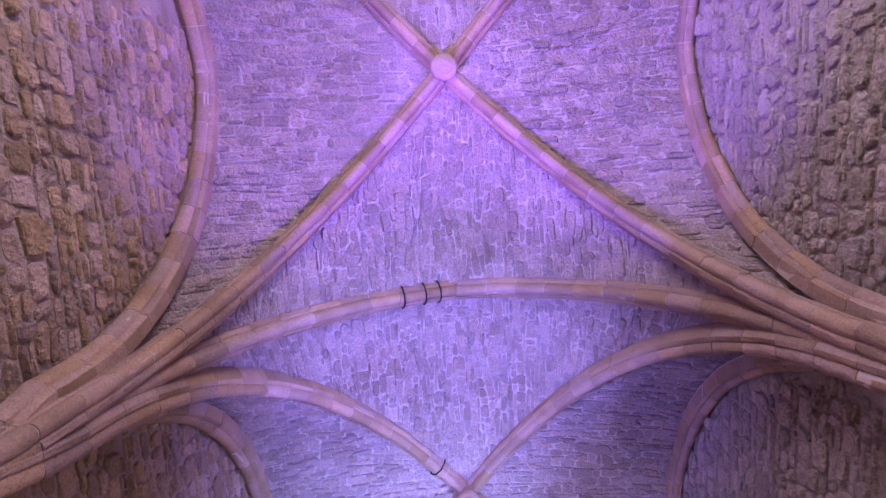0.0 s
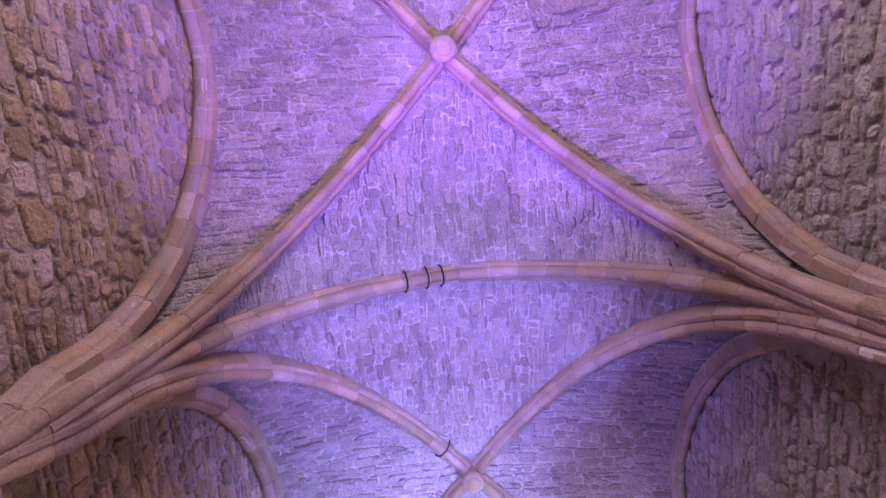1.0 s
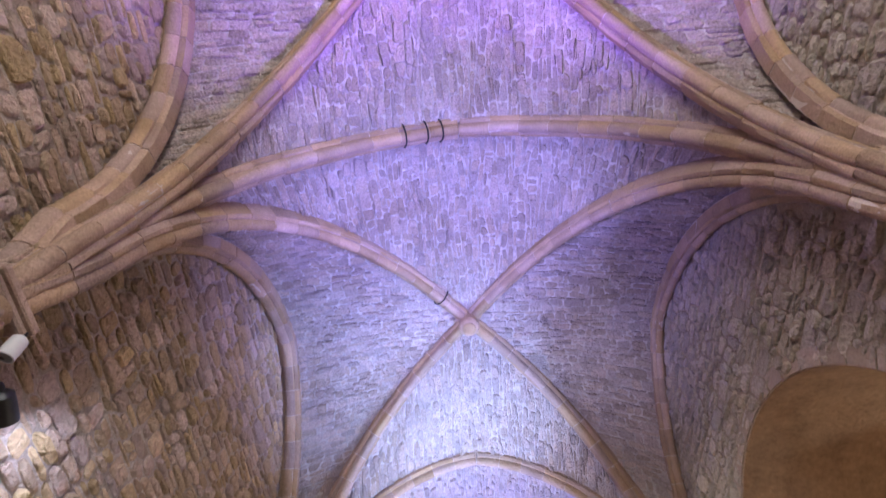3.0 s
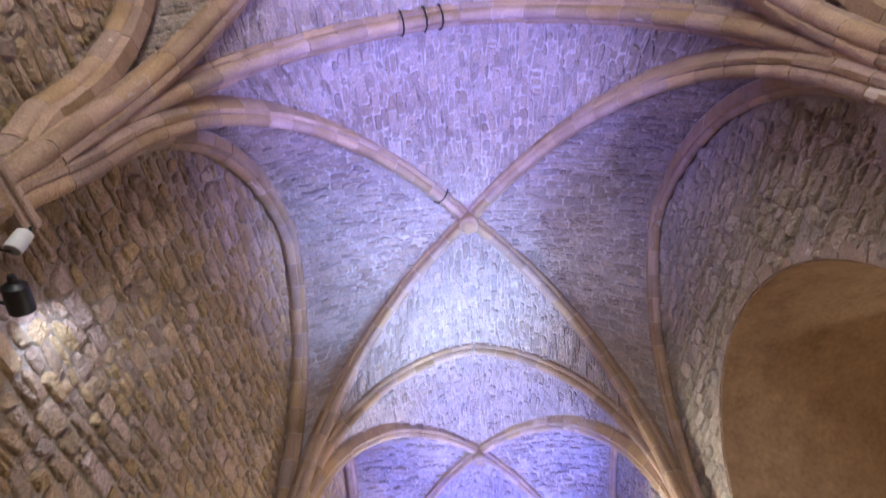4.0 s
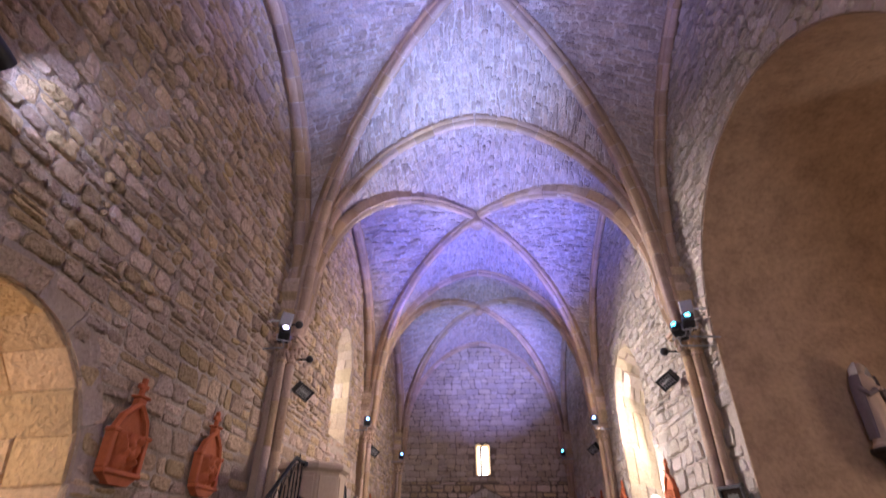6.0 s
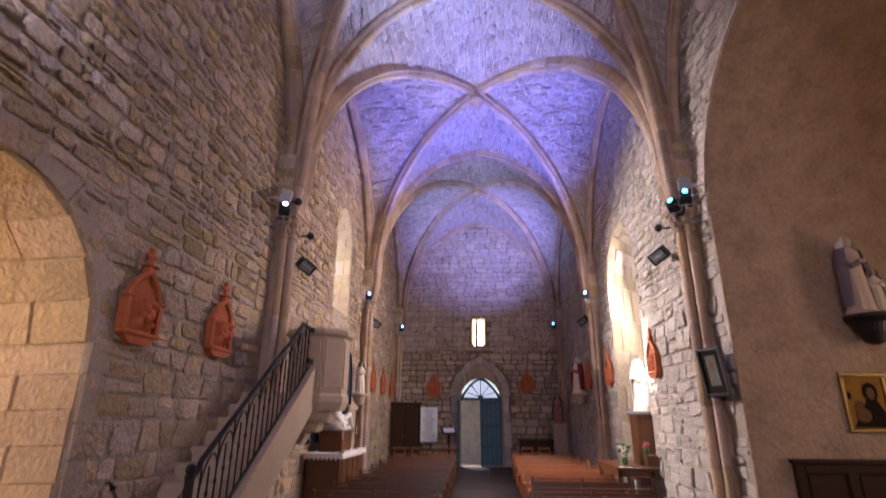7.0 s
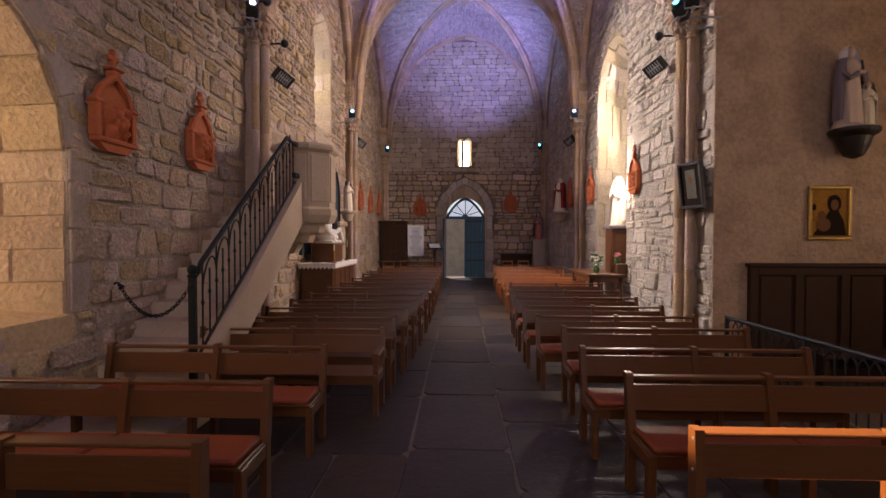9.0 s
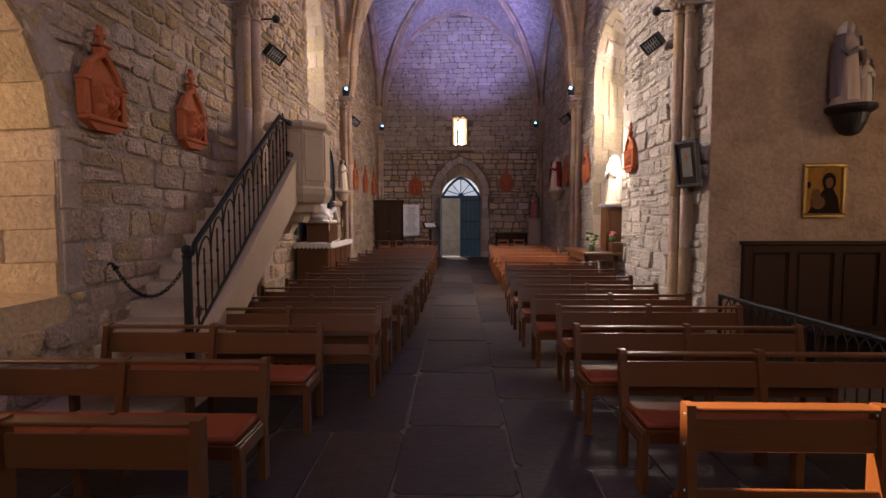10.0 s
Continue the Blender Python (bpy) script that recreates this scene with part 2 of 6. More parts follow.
PETAL = material("white_petal", (0.75, 0.72, 0.5), 0.6, 0.05, 50, 0.0, 0.2)
PINK = material("pink_petal", (0.7, 0.12, 0.2), 0.6, 0.05, 50, 0.0, 0.2)
ICON_GOLD = material("icon_gold_ground", (0.27, 0.125, 0.016), 0.7, 0.15, 30, 0.05, 0.5, blotch_scale=8, spec=0.1)
ICON_DARK = material("icon_dark_paint", (0.02, 0.012, 0.008), 0.85, 0.1, 30, 0.02, 0.3, spec=0.05)
OLD_PRINT = material("faded_print", (0.085, 0.075, 0.055), 0.6, 0.15, 25, 0.02, 0.6, blotch_scale=9)
ICON_SKIN = material("icon_brown_paint", (0.15, 0.07, 0.03), 0.85, 0.1, 30, 0.02, 0.3, spec=0.05)
OUTSIDE = material("sunlit_stone", (0.66, 0.58, 0.46), 0.9, 0.15, 12, 0.4, 0.5, blotch_scale=3)
SKY_PANE = glow("bright_pane", (1.0, 0.86, 0.58), 14.0)
CREAM_STONE = material("cream_ashlar", (0.5, 0.405, 0.29), 0.9, 0.16, 22, 0.6, 0.5, dark=(0.42, 0.33, 0.23), pieces=True, piece_hue=0.35)
# even glow instead of daylight coming through the fanlight
FAN_PANE = glow("fanlight_pane", (0.72, 0.8, 0.86), 0.6)
LED_WHITE = glow("led_white", (0.8, 0.75, 1.0), 12.0)
LED_BLUE = glow("led_blue", (0.15, 0.35, 1.0), 14.0)
LED_CYAN = glow("led_cyan", (0.1, 0.7, 1.0), 10.0)


# ---- mesh tools ----
class Mesh:
    """Vertices and faces gathered for one mesh."""

    def __init__(self):
        self.v, self.f = [], []

    def add(self, verts, faces, m=None):
        k = len(self.v)
        self.v += [tuple(m @ Vector(p)) if m else tuple(p) for p in verts]
        self.f += [tuple(i + k for i in q) for q in faces]
        return self

    def box(self, x0, y0, z0, x1, y1, z1, c=0.0, m=None):
        """A box with its edges chamfered by c."""
        if c <= 0:
            v = [(x, y, z) for z in (z0, z1) for y in (y0, y1) for x in (x0, x1)]
            return self.add(v, [(0, 2, 3, 1), (4, 5, 7, 6), (0, 1, 5, 4), (2, 6, 7, 3), (0, 4, 6, 2), (1, 3, 7, 5)], m)
        bm = bmesh.new()
        bmesh.ops.create_cube(bm, size=1, matrix=Matrix.LocRotScale(((x0 + x1) / 2, (y0 + y1) / 2, (z0 + z1) / 2), None, (abs(x1 - x0), abs(y1 - y0), abs(z1 - z0))))
        bmesh.ops.bevel(bm, geom=bm.edges[:], offset=c, segments=1, affect="EDGES")
        return self.take(bm, m)

    def take(self, bm, m=None):
        bm.verts.index_update()
        self.add([v.co.copy() for v in bm.verts], [[v.index for v in f.verts] for f in bm.faces], m)
        bm.free()
        return self

    def lathe(self, profile, n=16, m=None, squash=1.0):
        """Rings of (radius, height) round z, closed at both ends."""
        v, f = [], []
        for r, z in profile:
            v += [(r * math.cos(2 * math.pi * i / n), squash * r * math.sin(2 * math.pi * i / n), z) for i in range(n)]
        for j in range(len(profile) - 1):
            f += [(j * n + i, j * n + (i + 1) % n, (j + 1) * n + (i + 1) % n, (j + 1) * n + i) for i in range(n)]
        f += [tuple(range(n - 1, -1, -1)), tuple(range((len(profile) - 1) * n, len(profile) * n))]
        return self.add(v, f, m)

    def tube(self, path, r, n=8, closed=False):
        path = [Vector(p) for p in path]
        v, f, last = [], [], None
        for i, p in enumerate(path):
            a = path[i - 1] if i or closed else p
            b = path[(i + 1) % len(path)] if i < len(path) - 1 or closed else p
            d = (b - a).normalized()
            side = d.cross(last if last else (Vector((0, 0, 1)) if abs(d.z) < 0.9 else Vector((1, 0, 0))))
            side = side.normalized() if side.length > 1e-6 else Vector((1, 0, 0))
            up = side.cross(d)
            last = up
            v += [p + r * (math.cos(2 * math.pi * k / n) * side + math.sin(2 * math.pi * k / n) * up) for k in range(n)]
        m = len(path)
        for j in range(m if closed else m - 1):
            f += [(j * n + k, j * n + (k + 1) % n, ((j + 1) % m) * n + (k + 1) % n, ((j + 1) % m) * n + k) for k in range(n)]
        if not closed:
            f += [tuple(range(n - 1, -1, -1)), tuple(range((m - 1) * n, m * n))]
        return self.add(v, f)

    def prism(self, outline, y0, y1, m=None):
        """An outline of (x, z) drawn out along y."""
        n = len(outline)
        v = [(x, y0, z) for x, z in outline] + [(x, y1, z) for x, z in outline]
        f = [(i, (i + 1) % n, n + (i + 1) % n, n + i) for i in range(n)]
        return self.add(v, f + [tuple(range(n - 1, -1, -1)), tuple(range(n, 2 * n))], m)

    def ball(self, c, r, n=10, squash=(1, 1, 1)):
        m = Matrix.LocRotScale(c, None, squash)
        return self.lathe([(max(0.001, r * math.sin(math.pi * j / 6)), -r * math.cos(math.pi * j / 6)) for j in range(7)], n, m)

    def done(self, name, mat, parent=None, label="", smooth=False):
        me = bpy.data.meshes.new(name)
        me.from_pydata(self.v, [], self.f)
        me.materials.append(mat)
        bm = bmesh.new()
        bm.from_mesh(me)
        bmesh.ops.recalc_face_normals(bm, faces=bm.faces)
        if smooth:
            for f in bm.faces:
                f.smooth = True
            for e in bm.edges:
                e.smooth = e.calc_face_angle(0) < 0.7
        bm.to_mesh(me)
        bm.free()
        ob = new(name, me)
        if parent:
            ob.parent = parent
        return tagged(ob, label)


def thing(name, label, category, group="", kind="", m=None):
    ob = tagged(new(name), label, category, group, kind)
    if m:
        ob.matrix_world = m
    return ob


# ---- rubble masonry ----
def wave(x, k, amp):
    return amp * noise.noise(Vector((x * 1.3, k * 7.3, 0.5)))


def courses(u0, u1, v0, v1, rng, row, length, amp, split=0.2):
    """Quads of rough coursed stones in a flat strip, as (four corners, size)."""
    out = []
    v, k = v0, 0
    while v < v1:
        hgt = rng.uniform(*row)
        if v + hgt > v1 - row[0] * 0.5:
            hgt = v1 - v
        u = u0 - rng.uniform(0, length[0])
        while u < u1:
            w = rng.uniform(*length) * (0.75 + 0.5 * rng.random())
            a, b = max(u, u0), min(u + w, u1)
            if b - a > length[0] * 0.35:
                cuts = [0, 1]
                if rng.random() < split and hgt > row[0] * 1.3:
                    cuts = [0, rng.uniform(0.4, 0.6), 1]
                lean0, lean1 = rng.uniform(-0.3, 0.3) * hgt, rng.uniform(-0.3, 0.3) * hgt
                for c0, c1 in zip(cuts, cuts[1:]):
                    def edge(x, c):
                        lo, hi = v + wave(x, k, amp), v + hgt + wave(x, k + 1, amp)
                        return lo + (hi - lo) * c
                    jit = lambda: rng.uniform(-0.07, 0.07) * hgt
                    quad = [(a - lean0 * (0.5 - c0), edge(a, c0)), (b - lean1 * (0.5 - c0), edge(b, c0)), (b + lean1 * (c1 - 0.5), edge(b, c1)), (a + lean0 * (c1 - 0.5), edge(a, c1))]
                    out.append([(p + jit(), q + jit()) for p, q in quad])
            u += w
        v += hgt
        k += 1
    return out


def stone_mesh(quad, gap, proud, rng, place, mesh, cut=(0.015, 0.075), wear=0.022):
    """One stone: a roughly eight-sided block with worn edges. place(u, v, out) gives the point."""
    cu, cv = sum(p[0] for p in quad) / 4, sum(p[1] for p in quad) / 4
    ring = []
    for i in range(4):
        a, b, c = quad[i - 1], quad[i], quad[(i + 1) % 4]
        for q in (a, c):
            d = math.hypot(q[0] - b[0], q[1] - b[1]) or 1e-6
            k = min(0.3, rng.uniform(*cut) / d)
            ring.append((b[0] + (q[0] - b[0]) * k, b[1] + (q[1] - b[1]) * k))
    su = max(abs(p[0] - cu) for p in ring) or 1
    sv = max(abs(p[1] - cv) for p in ring) or 1
    ku, kv = max(0.5, 1 - gap / su), max(0.45, 1 - gap / sv)
    tu, tv = rng.uniform(-0.35, 0.35) * proud / su, rng.uniform(-0.35, 0.35) * proud / sv
    low = [(cu + (p[0] - cu) * ku, cv + (p[1] - cv) * kv) for p in ring]
    worn = min(0.45, wear / min(su, sv))
    high = [(cu + (p[0] - cu) * (1 - worn), cv + (p[1] - cv) * (1 - worn)) for p in low]
    n = len(low)
    verts = [place(u, v, -0.012) for u, v in low]
    verts += [place(u, v, proud * 0.6) for u, v in [(cu + (p[0] - cu) * 0.97, cv + (p[1] - cv) * 0.97) for p in low]]
    verts += [place(u, v, proud + (u - cu) * tu + (v - cv) * tv + rng.uniform(-0.15, 0.15) * proud) for u, v in high]
    faces = [(i, (i + 1) % n, n + (i + 1) % n, n + i) for i in range(n)]
    faces += [(n + i, n + (i + 1) % n, 2 * n + (i + 1) % n, 2 * n + i) for i in range(n)]
    faces += [tuple(range(2 * n, 3 * n))]
    mesh.add(verts, faces)


def masonry(wall, quads, place, mat, rng, gap, proud, near=None, name="stone"):
    """Stones of one wall: those that near() picks (300 at most) are parts, the rest one mesh."""
    rest, count = Mesh(), 0
    for q in quads:
        cu, cv = sum(p[0] for p in q) / 4, sum(p[1] for p in q) / 4
        depth = rng.uniform(*proud) * (0.85 if cv < 4.4 else 1.1)
        if near and count < 300 and near(cu, cv):
            count += 1
            one = Mesh()
            stone_mesh(q, gap, depth, rng, place, one)
            one.done(name, mat, wall, smooth=False)
        else:
            stone_mesh(q, gap, depth, rng, place, rest)
    if rest.v:
        tagged(rest.done(name + "s", mat, wall), kind="stuff")
    return wall


# ---- walls, with thickness and real openings ----
def pointed(d, a, h):
    """Height of a pointed arch of half span a and rise h at distance d from its axis."""
    r = (a * a + h * h) / (2 * a)
    return math.sqrt(max(0.0, r * r - (min(abs(d), a) + r - a) ** 2))


def inside(u, v, openings, margin=0.0):
    for c, a, zs, h, z0 in openings:
        if abs(u - c) < a + margin and z0 - margin < v < zs + pointed(abs(u - c) * a / (a + margin), a, h) + margin:
            return True
    return False


def wall(name, label, u0, u1, z0, z1, openings, place, thick, mat=MORTAR):
    """place(u, v, out): the point on the wall's face, out metres into the room."""
    marks = {u0, u1}
    for c, a, zs, h, b in openings:
        marks |= {c + a * math.sin(math.pi / 2 * k / 10) for k in range(-10, 11)}
    marks = sorted(m for m in marks if u0 <= m <= u1)
    mesh = Mesh()

    def block(ua, ub, la, lb, ha, hb):
        v = [place(ua, la, 0), place(ub, lb, 0), place(ub, hb, 0), place(ua, ha, 0), place(ua, la, -thick), place(ub, lb, -thick), place(ub, hb, -thick), place(ua, ha, -thick)]
        mesh.add(v, [(0, 1, 2, 3), (7, 6, 5, 4), (0, 4, 5, 1), (3, 2, 6, 7), (0, 3, 7, 4), (1, 5, 6, 2)])

    for ua, ub in zip(marks, marks[1:]):
        mid = (ua + ub) / 2
        low = (z0, z0)
        for c, a, zs, h, b in sorted(openings, key=lambda o: o[4]):
            if abs(mid - c) < a:
                if b > max(low):
                    block(ua, ub, low[0], low[1], b, b)
                low = tuple(zs + pointed(abs(u - c), a, h) for u in (ua, ub))
        block(ua, ub, low[0], low[1], z1, z1)
    ob = mesh.done(name, mat)
    return tagged(ob, label, "wall", kind="structure")


def on_left(u, v, out):
    return (XL + out, u, v)


def on_right(u, v, out):
    return (XR - out, u, v)


def on_end(u, v, out):
    return (u, YE - out, v)


def on_back(u, v, out):
    return (u, YB + out, v)


LEFT_OPEN = [(NICHE_Y, NICHE_R, NICHE_Z, NICHE_R, 1.08), (14.55, 0.8, 6.7, 0.85, 4.55)]
RIGHT_OPEN = [(CHAPEL_Y, CHAPEL_R, CHAPEL_Z, CHAPEL_R, -0.3), (14.5, 1.28, 5.6, 1.25, 0.9)]
END_OPEN = [(0.31, 0.96, 2.75, 1.4, 0.0), (0.28, 0.32, 5.98, 0.1, 4.95)]
# unseen opening, added to go with the fill light at the choir end
BACK_OPEN = [(0.3, 1.6, 5.6, 1.6, 2.2)]
wall_left = wall("wall_left", "tan coursed rubble stone wall of the nave with an arched embrasure", YB, YE, -0.4, ZTOP, LEFT_OPEN, on_left, 0.9)
wall_right = wall("wall_right", "pale rubble stone wall of the nave, opened to a side chapel", YB, YE, -0.4, ZTOP, RIGHT_OPEN, on_right, 0.55)
wall_end = wall("wall_end", "stone end wall with an arched doorway and slit window", XL - 0.9, XR + 0.9, -0.4, ZTOP, END_OPEN, on_end, 0.6, DARK_MORTAR)
wall_back = wall("wall_back", "plain stone wall closing the choir end", XL - 0.9, XR + 0.9, -0.4, ZTOP, BACK_OPEN, on_back, 0.6, STONE)


# ---- vault: webs of rough stones between ribs ----
WEB_A, FULL_A = 3.4, 3.68       # half width of the cells at the springing and at the wall
RIB_A, DIAG_A, T_RISE = 3.225, 3.19, 4.26
W_RISE = [3.65, 4.15, 3.95, 3.9]  # rise of the wall ribs, bay by bay


def t_height(u):
    """Underside of a transverse arch over the springing, at the share u of its half span."""
    return (T_RISE - 0.1) * math.sqrt(max(0.0, 1 - abs(u) ** 1.9)) + 0.1 * (1 - abs(u)) ** 3


def d_height(u, k):
    """Underside of a diagonal rib of bay k over the springing."""
    return BOSS_RISE[k] * math.sqrt(max(0.0, 1 - abs(u) ** 2.145))


def t_line(k, x):
    """Where the slightly skewed transverse arch k stands at x metres from the axis."""
    s = min(1.0, max(-1.0, x / RIB_A))
    return PIERS[-1][k] * (1 - s) / 2 + PIERS[1][k] * (1 + s) / 2


def t_curve(u):
    return ZS + t_height(u) * (T_RISE + 0.17) / T_RISE


def w_curve(u, k=2):
    return ZS + (W_RISE[k] + 0.15) * pointed(u * 3.2, 3.2, 3.9) / 3.9


def table(curve, span):
    """Arc length from the crown against the share u of the span."""
    us = [math.sin(math.pi / 2 * i / 200) for i in range(201)]
    arc = [0.0]
    for a, b in zip(us, us[1:]):
        arc.append(arc[-1] + math.hypot((b - a) * span, curve(b) - curve(a)))
    return us, arc


TABLE_T, TABLE_W = table(t_curve, WEB_A), table(w_curve, 3.4)


def corner(k, sx, sy):
    """How far from the boss, along the nave, the diagonal of bay k ends."""
    return abs(PIERS[sx][k + (sy > 0)] - sy * 0.24 - BOSSES[k]) * WEB_A / DIAG_A


def reach(k, kind, side, sign, u):
    """A cell's course at the share u runs from the diagonal rib to the arch or wall: both ends, in metres from the boss."""
    if kind == 0:
        near = corner(k, sign, side) * u
        return near, max(near + 0.02, abs(t_line(k + (side > 0), sign * WEB_A * u) - BOSSES[k]))
    return WEB_A * u, FULL_A


def web_point(k, kind, side, along, arc, out=0.0):
    """A point of a vault cell. kind 0: against a transverse arch, 1: against a side wall. along: metres from the boss, arc: signed metres from the ridge."""
    us, arcs = TABLE_T if kind == 0 else TABLE_W
    u = float(np.interp(abs(arc), arcs, us))
    sign = 1 if arc >= 0 else -1
    near, far = reach(k, kind, side, sign, u)
    w = min(1.0, max(0.0, (along - near) / (far - near)))
    top = t_curve(u) if kind == 0 else w_curve(u, k)
    low = ZS + d_height(u, k) * (BOSS_RISE[k] + 0.19) / BOSS_RISE[k]
    z = low * (1 - w) + top * w + 0.10 * math.sin(math.pi * w) * (1 - u) + 0.025 * noise.noise(Vector((along * 0.9, arc * 0.9, k * 7 + kind * 5)))
    along = near + (far - near) * w
    x, y = (sign * WEB_A * u, side * along) if kind == 0 else (side * along, sign * corner(k, side, sign) * u)
    n = Vector((-x, 0, 5.6 - z)) if kind == 0 else Vector((0, -y, 5.6 - z))
    p = Vector((CX + x, BOSSES[k] + y, z)) + n.normalized() * out
    return tuple(p)


def build_vault(bay, rng):
    base, stones = Mesh(), Mesh()
    for kind in (0, 1):
        us, arcs = TABLE_T if kind == 0 else TABLE_W
        for side in (-1, 1):
            n, m = 44, 8
            v, f = [], []
            for i in range(n + 1):
                t = -1 + 2 * i / n
                arc = arcs[-1] * t
                u = float(np.interp(abs(arc), arcs, us))
                near, far = reach(bay, kind, side, 1 if t >= 0 else -1, u)
                for j in range(m + 1):
                    v.append(web_point(bay, kind, side, near + (far - near) * j / m, arc))
            f = [(i * (m + 1) + j, i * (m + 1) + j + 1, (i + 1) * (m + 1) + j + 1, (i + 1) * (m + 1) + j) for i in range(n) for j in range(m)]
            base.add(v, f)
            far = max(reach(bay, kind, side, sg, u)[1] for sg in (-1, 1) for u in (0.0, 0.5, 1.0))
            for q in courses(0, far, -arcs[-1], arcs[-1], rng, (0.05, 0.12), (0.1, 0.34), 0.1, 0.1):
                cu, cv = sum(p[0] for p in q) / 4, sum(p[1] for p in q) / 4
                u = float(np.interp(abs(cv), arcs, us))
                near, end = reach(bay, kind, side, 1 if cv >= 0 else -1, u)
                if cu < near + 0.02 or cu > end or abs(cv) > arcs[-1] - 0.06 :
                    continue
                q = [(max(p[0] + rng.uniform(-0.02, 0.02), near - 0.02), p[1] + rng.uniform(-0.012, 0.012)) for p in q]
                stone_mesh(q, 0.006, 0.006 + 0.05 * rng.random() ** 2, rng, lambda a, b, o: web_point(bay, kind, side, a, b, o), stones, (0.008, 0.06), 0.012)
    k = len(base.v)
    me = bpy.data.meshes.new("ceiling")
    me.from_pydata(base.v + stones.v, [], base.f + [tuple(i + k for i in q) for q in stones.f])
    me.materials.append(VAULT_MORTAR)
    me.materials.append(VAULT)
    me.polygons.foreach_set("material_index", [0] * len(base.f) + [1] * len(stones.f))
    return tagged(new("ceiling", me), "vault bay of rough pale stones under coloured light", "ceiling", kind="structure")


rng = random.Random(5)
for k in range(len(BOSSES)):
    build_vault(k, rng)
roof = Mesh()
roof.box(XL - 0.9, YB - 0.6, ZTOP, XR + 0.9, YE + 0.6, ZTOP + 0.3)
tagged(roof.done("ceiling", MORTAR), "closed masonry above the vault", "ceiling", kind="structure")

RIB_PROFILE = [(-0.15, -0.2), (-0.15, 0.02), (-0.115, 0.055), (-0.085, 0.055), (-0.08, 0.1), (-0.05, 0.14), (-0.02, 0.155), (0.02, 0.155), (0.05, 0.14), (0.08, 0.1), (0.085, 0.055), (0.115, 0.055), (0.15, 0.02), (0.15, -0.2)]


def rib(name, path, across, inward, label, scale=1.0, step=0.46, wide=1.0):
    """Voussoirs along a path. across: the rib's sideways direction, inward: a point on its hollow side."""
    path = [Vector(p) for p in path]
    run = [0.0]
    for a, b in zip(path, path[1:]):
        run.append(run[-1] + (b - a).length)

    def at(s):
        s = min(max(s, 0), run[-1])
        k = max(i for i in range(len(run) - 1) if run[i] <= s + 1e-9)
        t = (s - run[k]) / max(1e-9, run[k + 1] - run[k])
        return path[k].lerp(path[k + 1], t)

    across = Vector(across).normalized()
    count = max(1, round(run[-1] / step))
    mesh = Mesh()
    for i in range(count):
        a, b = run[-1] * i / count + 0.005, run[-1] * (i + 1) / count - 0.005
        off = rng.uniform(-0.005, 0.005)
        verts, n = [], len(RIB_PROFILE)
        for s in (a, (a * 2 + b) / 3, (a + b * 2) / 3, b):
            p = at(s)
            d = (at(s + 0.05) - at(s - 0.05)).normalized()
            down = d.cross(across).normalized()
            if down.dot(Vector(inward) - p) < 0:
                down = -down
            verts += [p + across * (x * scale * wide + off + rng.uniform(-0.0035, 0.0035)) + down * ((y - 0.155) * scale + off + rng.uniform(-0.0035, 0.0035)) for x, y in RIB_PROFILE]
        faces = [(j * n + k, j * n + k + 1, (j + 1) * n + k + 1, (j + 1) * n + k) for j in (0, 1, 2) for k in range(n - 1)]
        faces += [tuple(range(n)), tuple(range(3 * n, 4 * n))]
        mesh.add(verts, faces)
    ob = mesh.done(name, RIB, smooth=True)
    # one run of mortar inside the voussoirs shows as pale joints
    joint, rings, n = Mesh(), [], len(RIB_PROFILE)
    for i in range(61):
        s = 0.004 + (run[-1] - 0.008) * i / 60
        p, d = at(s), (at(s + 0.05) - at(s - 0.05)).normalized()
        down = d.cross(across).normalized()
        if down.dot(Vector(inward) - p) < 0:
            down = -down
        rings += [p + across * (x * scale * wide * 0.94) + down * ((y - 0.155) * scale - 0.008) for x, y in RIB_PROFILE]
    joint.add(rings, [(j * n + k, j * n + k + 1, (j + 1) * n + k + 1, (j + 1) * n + k) for j in range(60) for k in range(n - 1)])
    joint.done("mortar_joint", RIB_JOINT, ob, "pale mortar between the rib stones")
    return tagged(ob, label, "vault rib", "ribs of the vault", "structure")


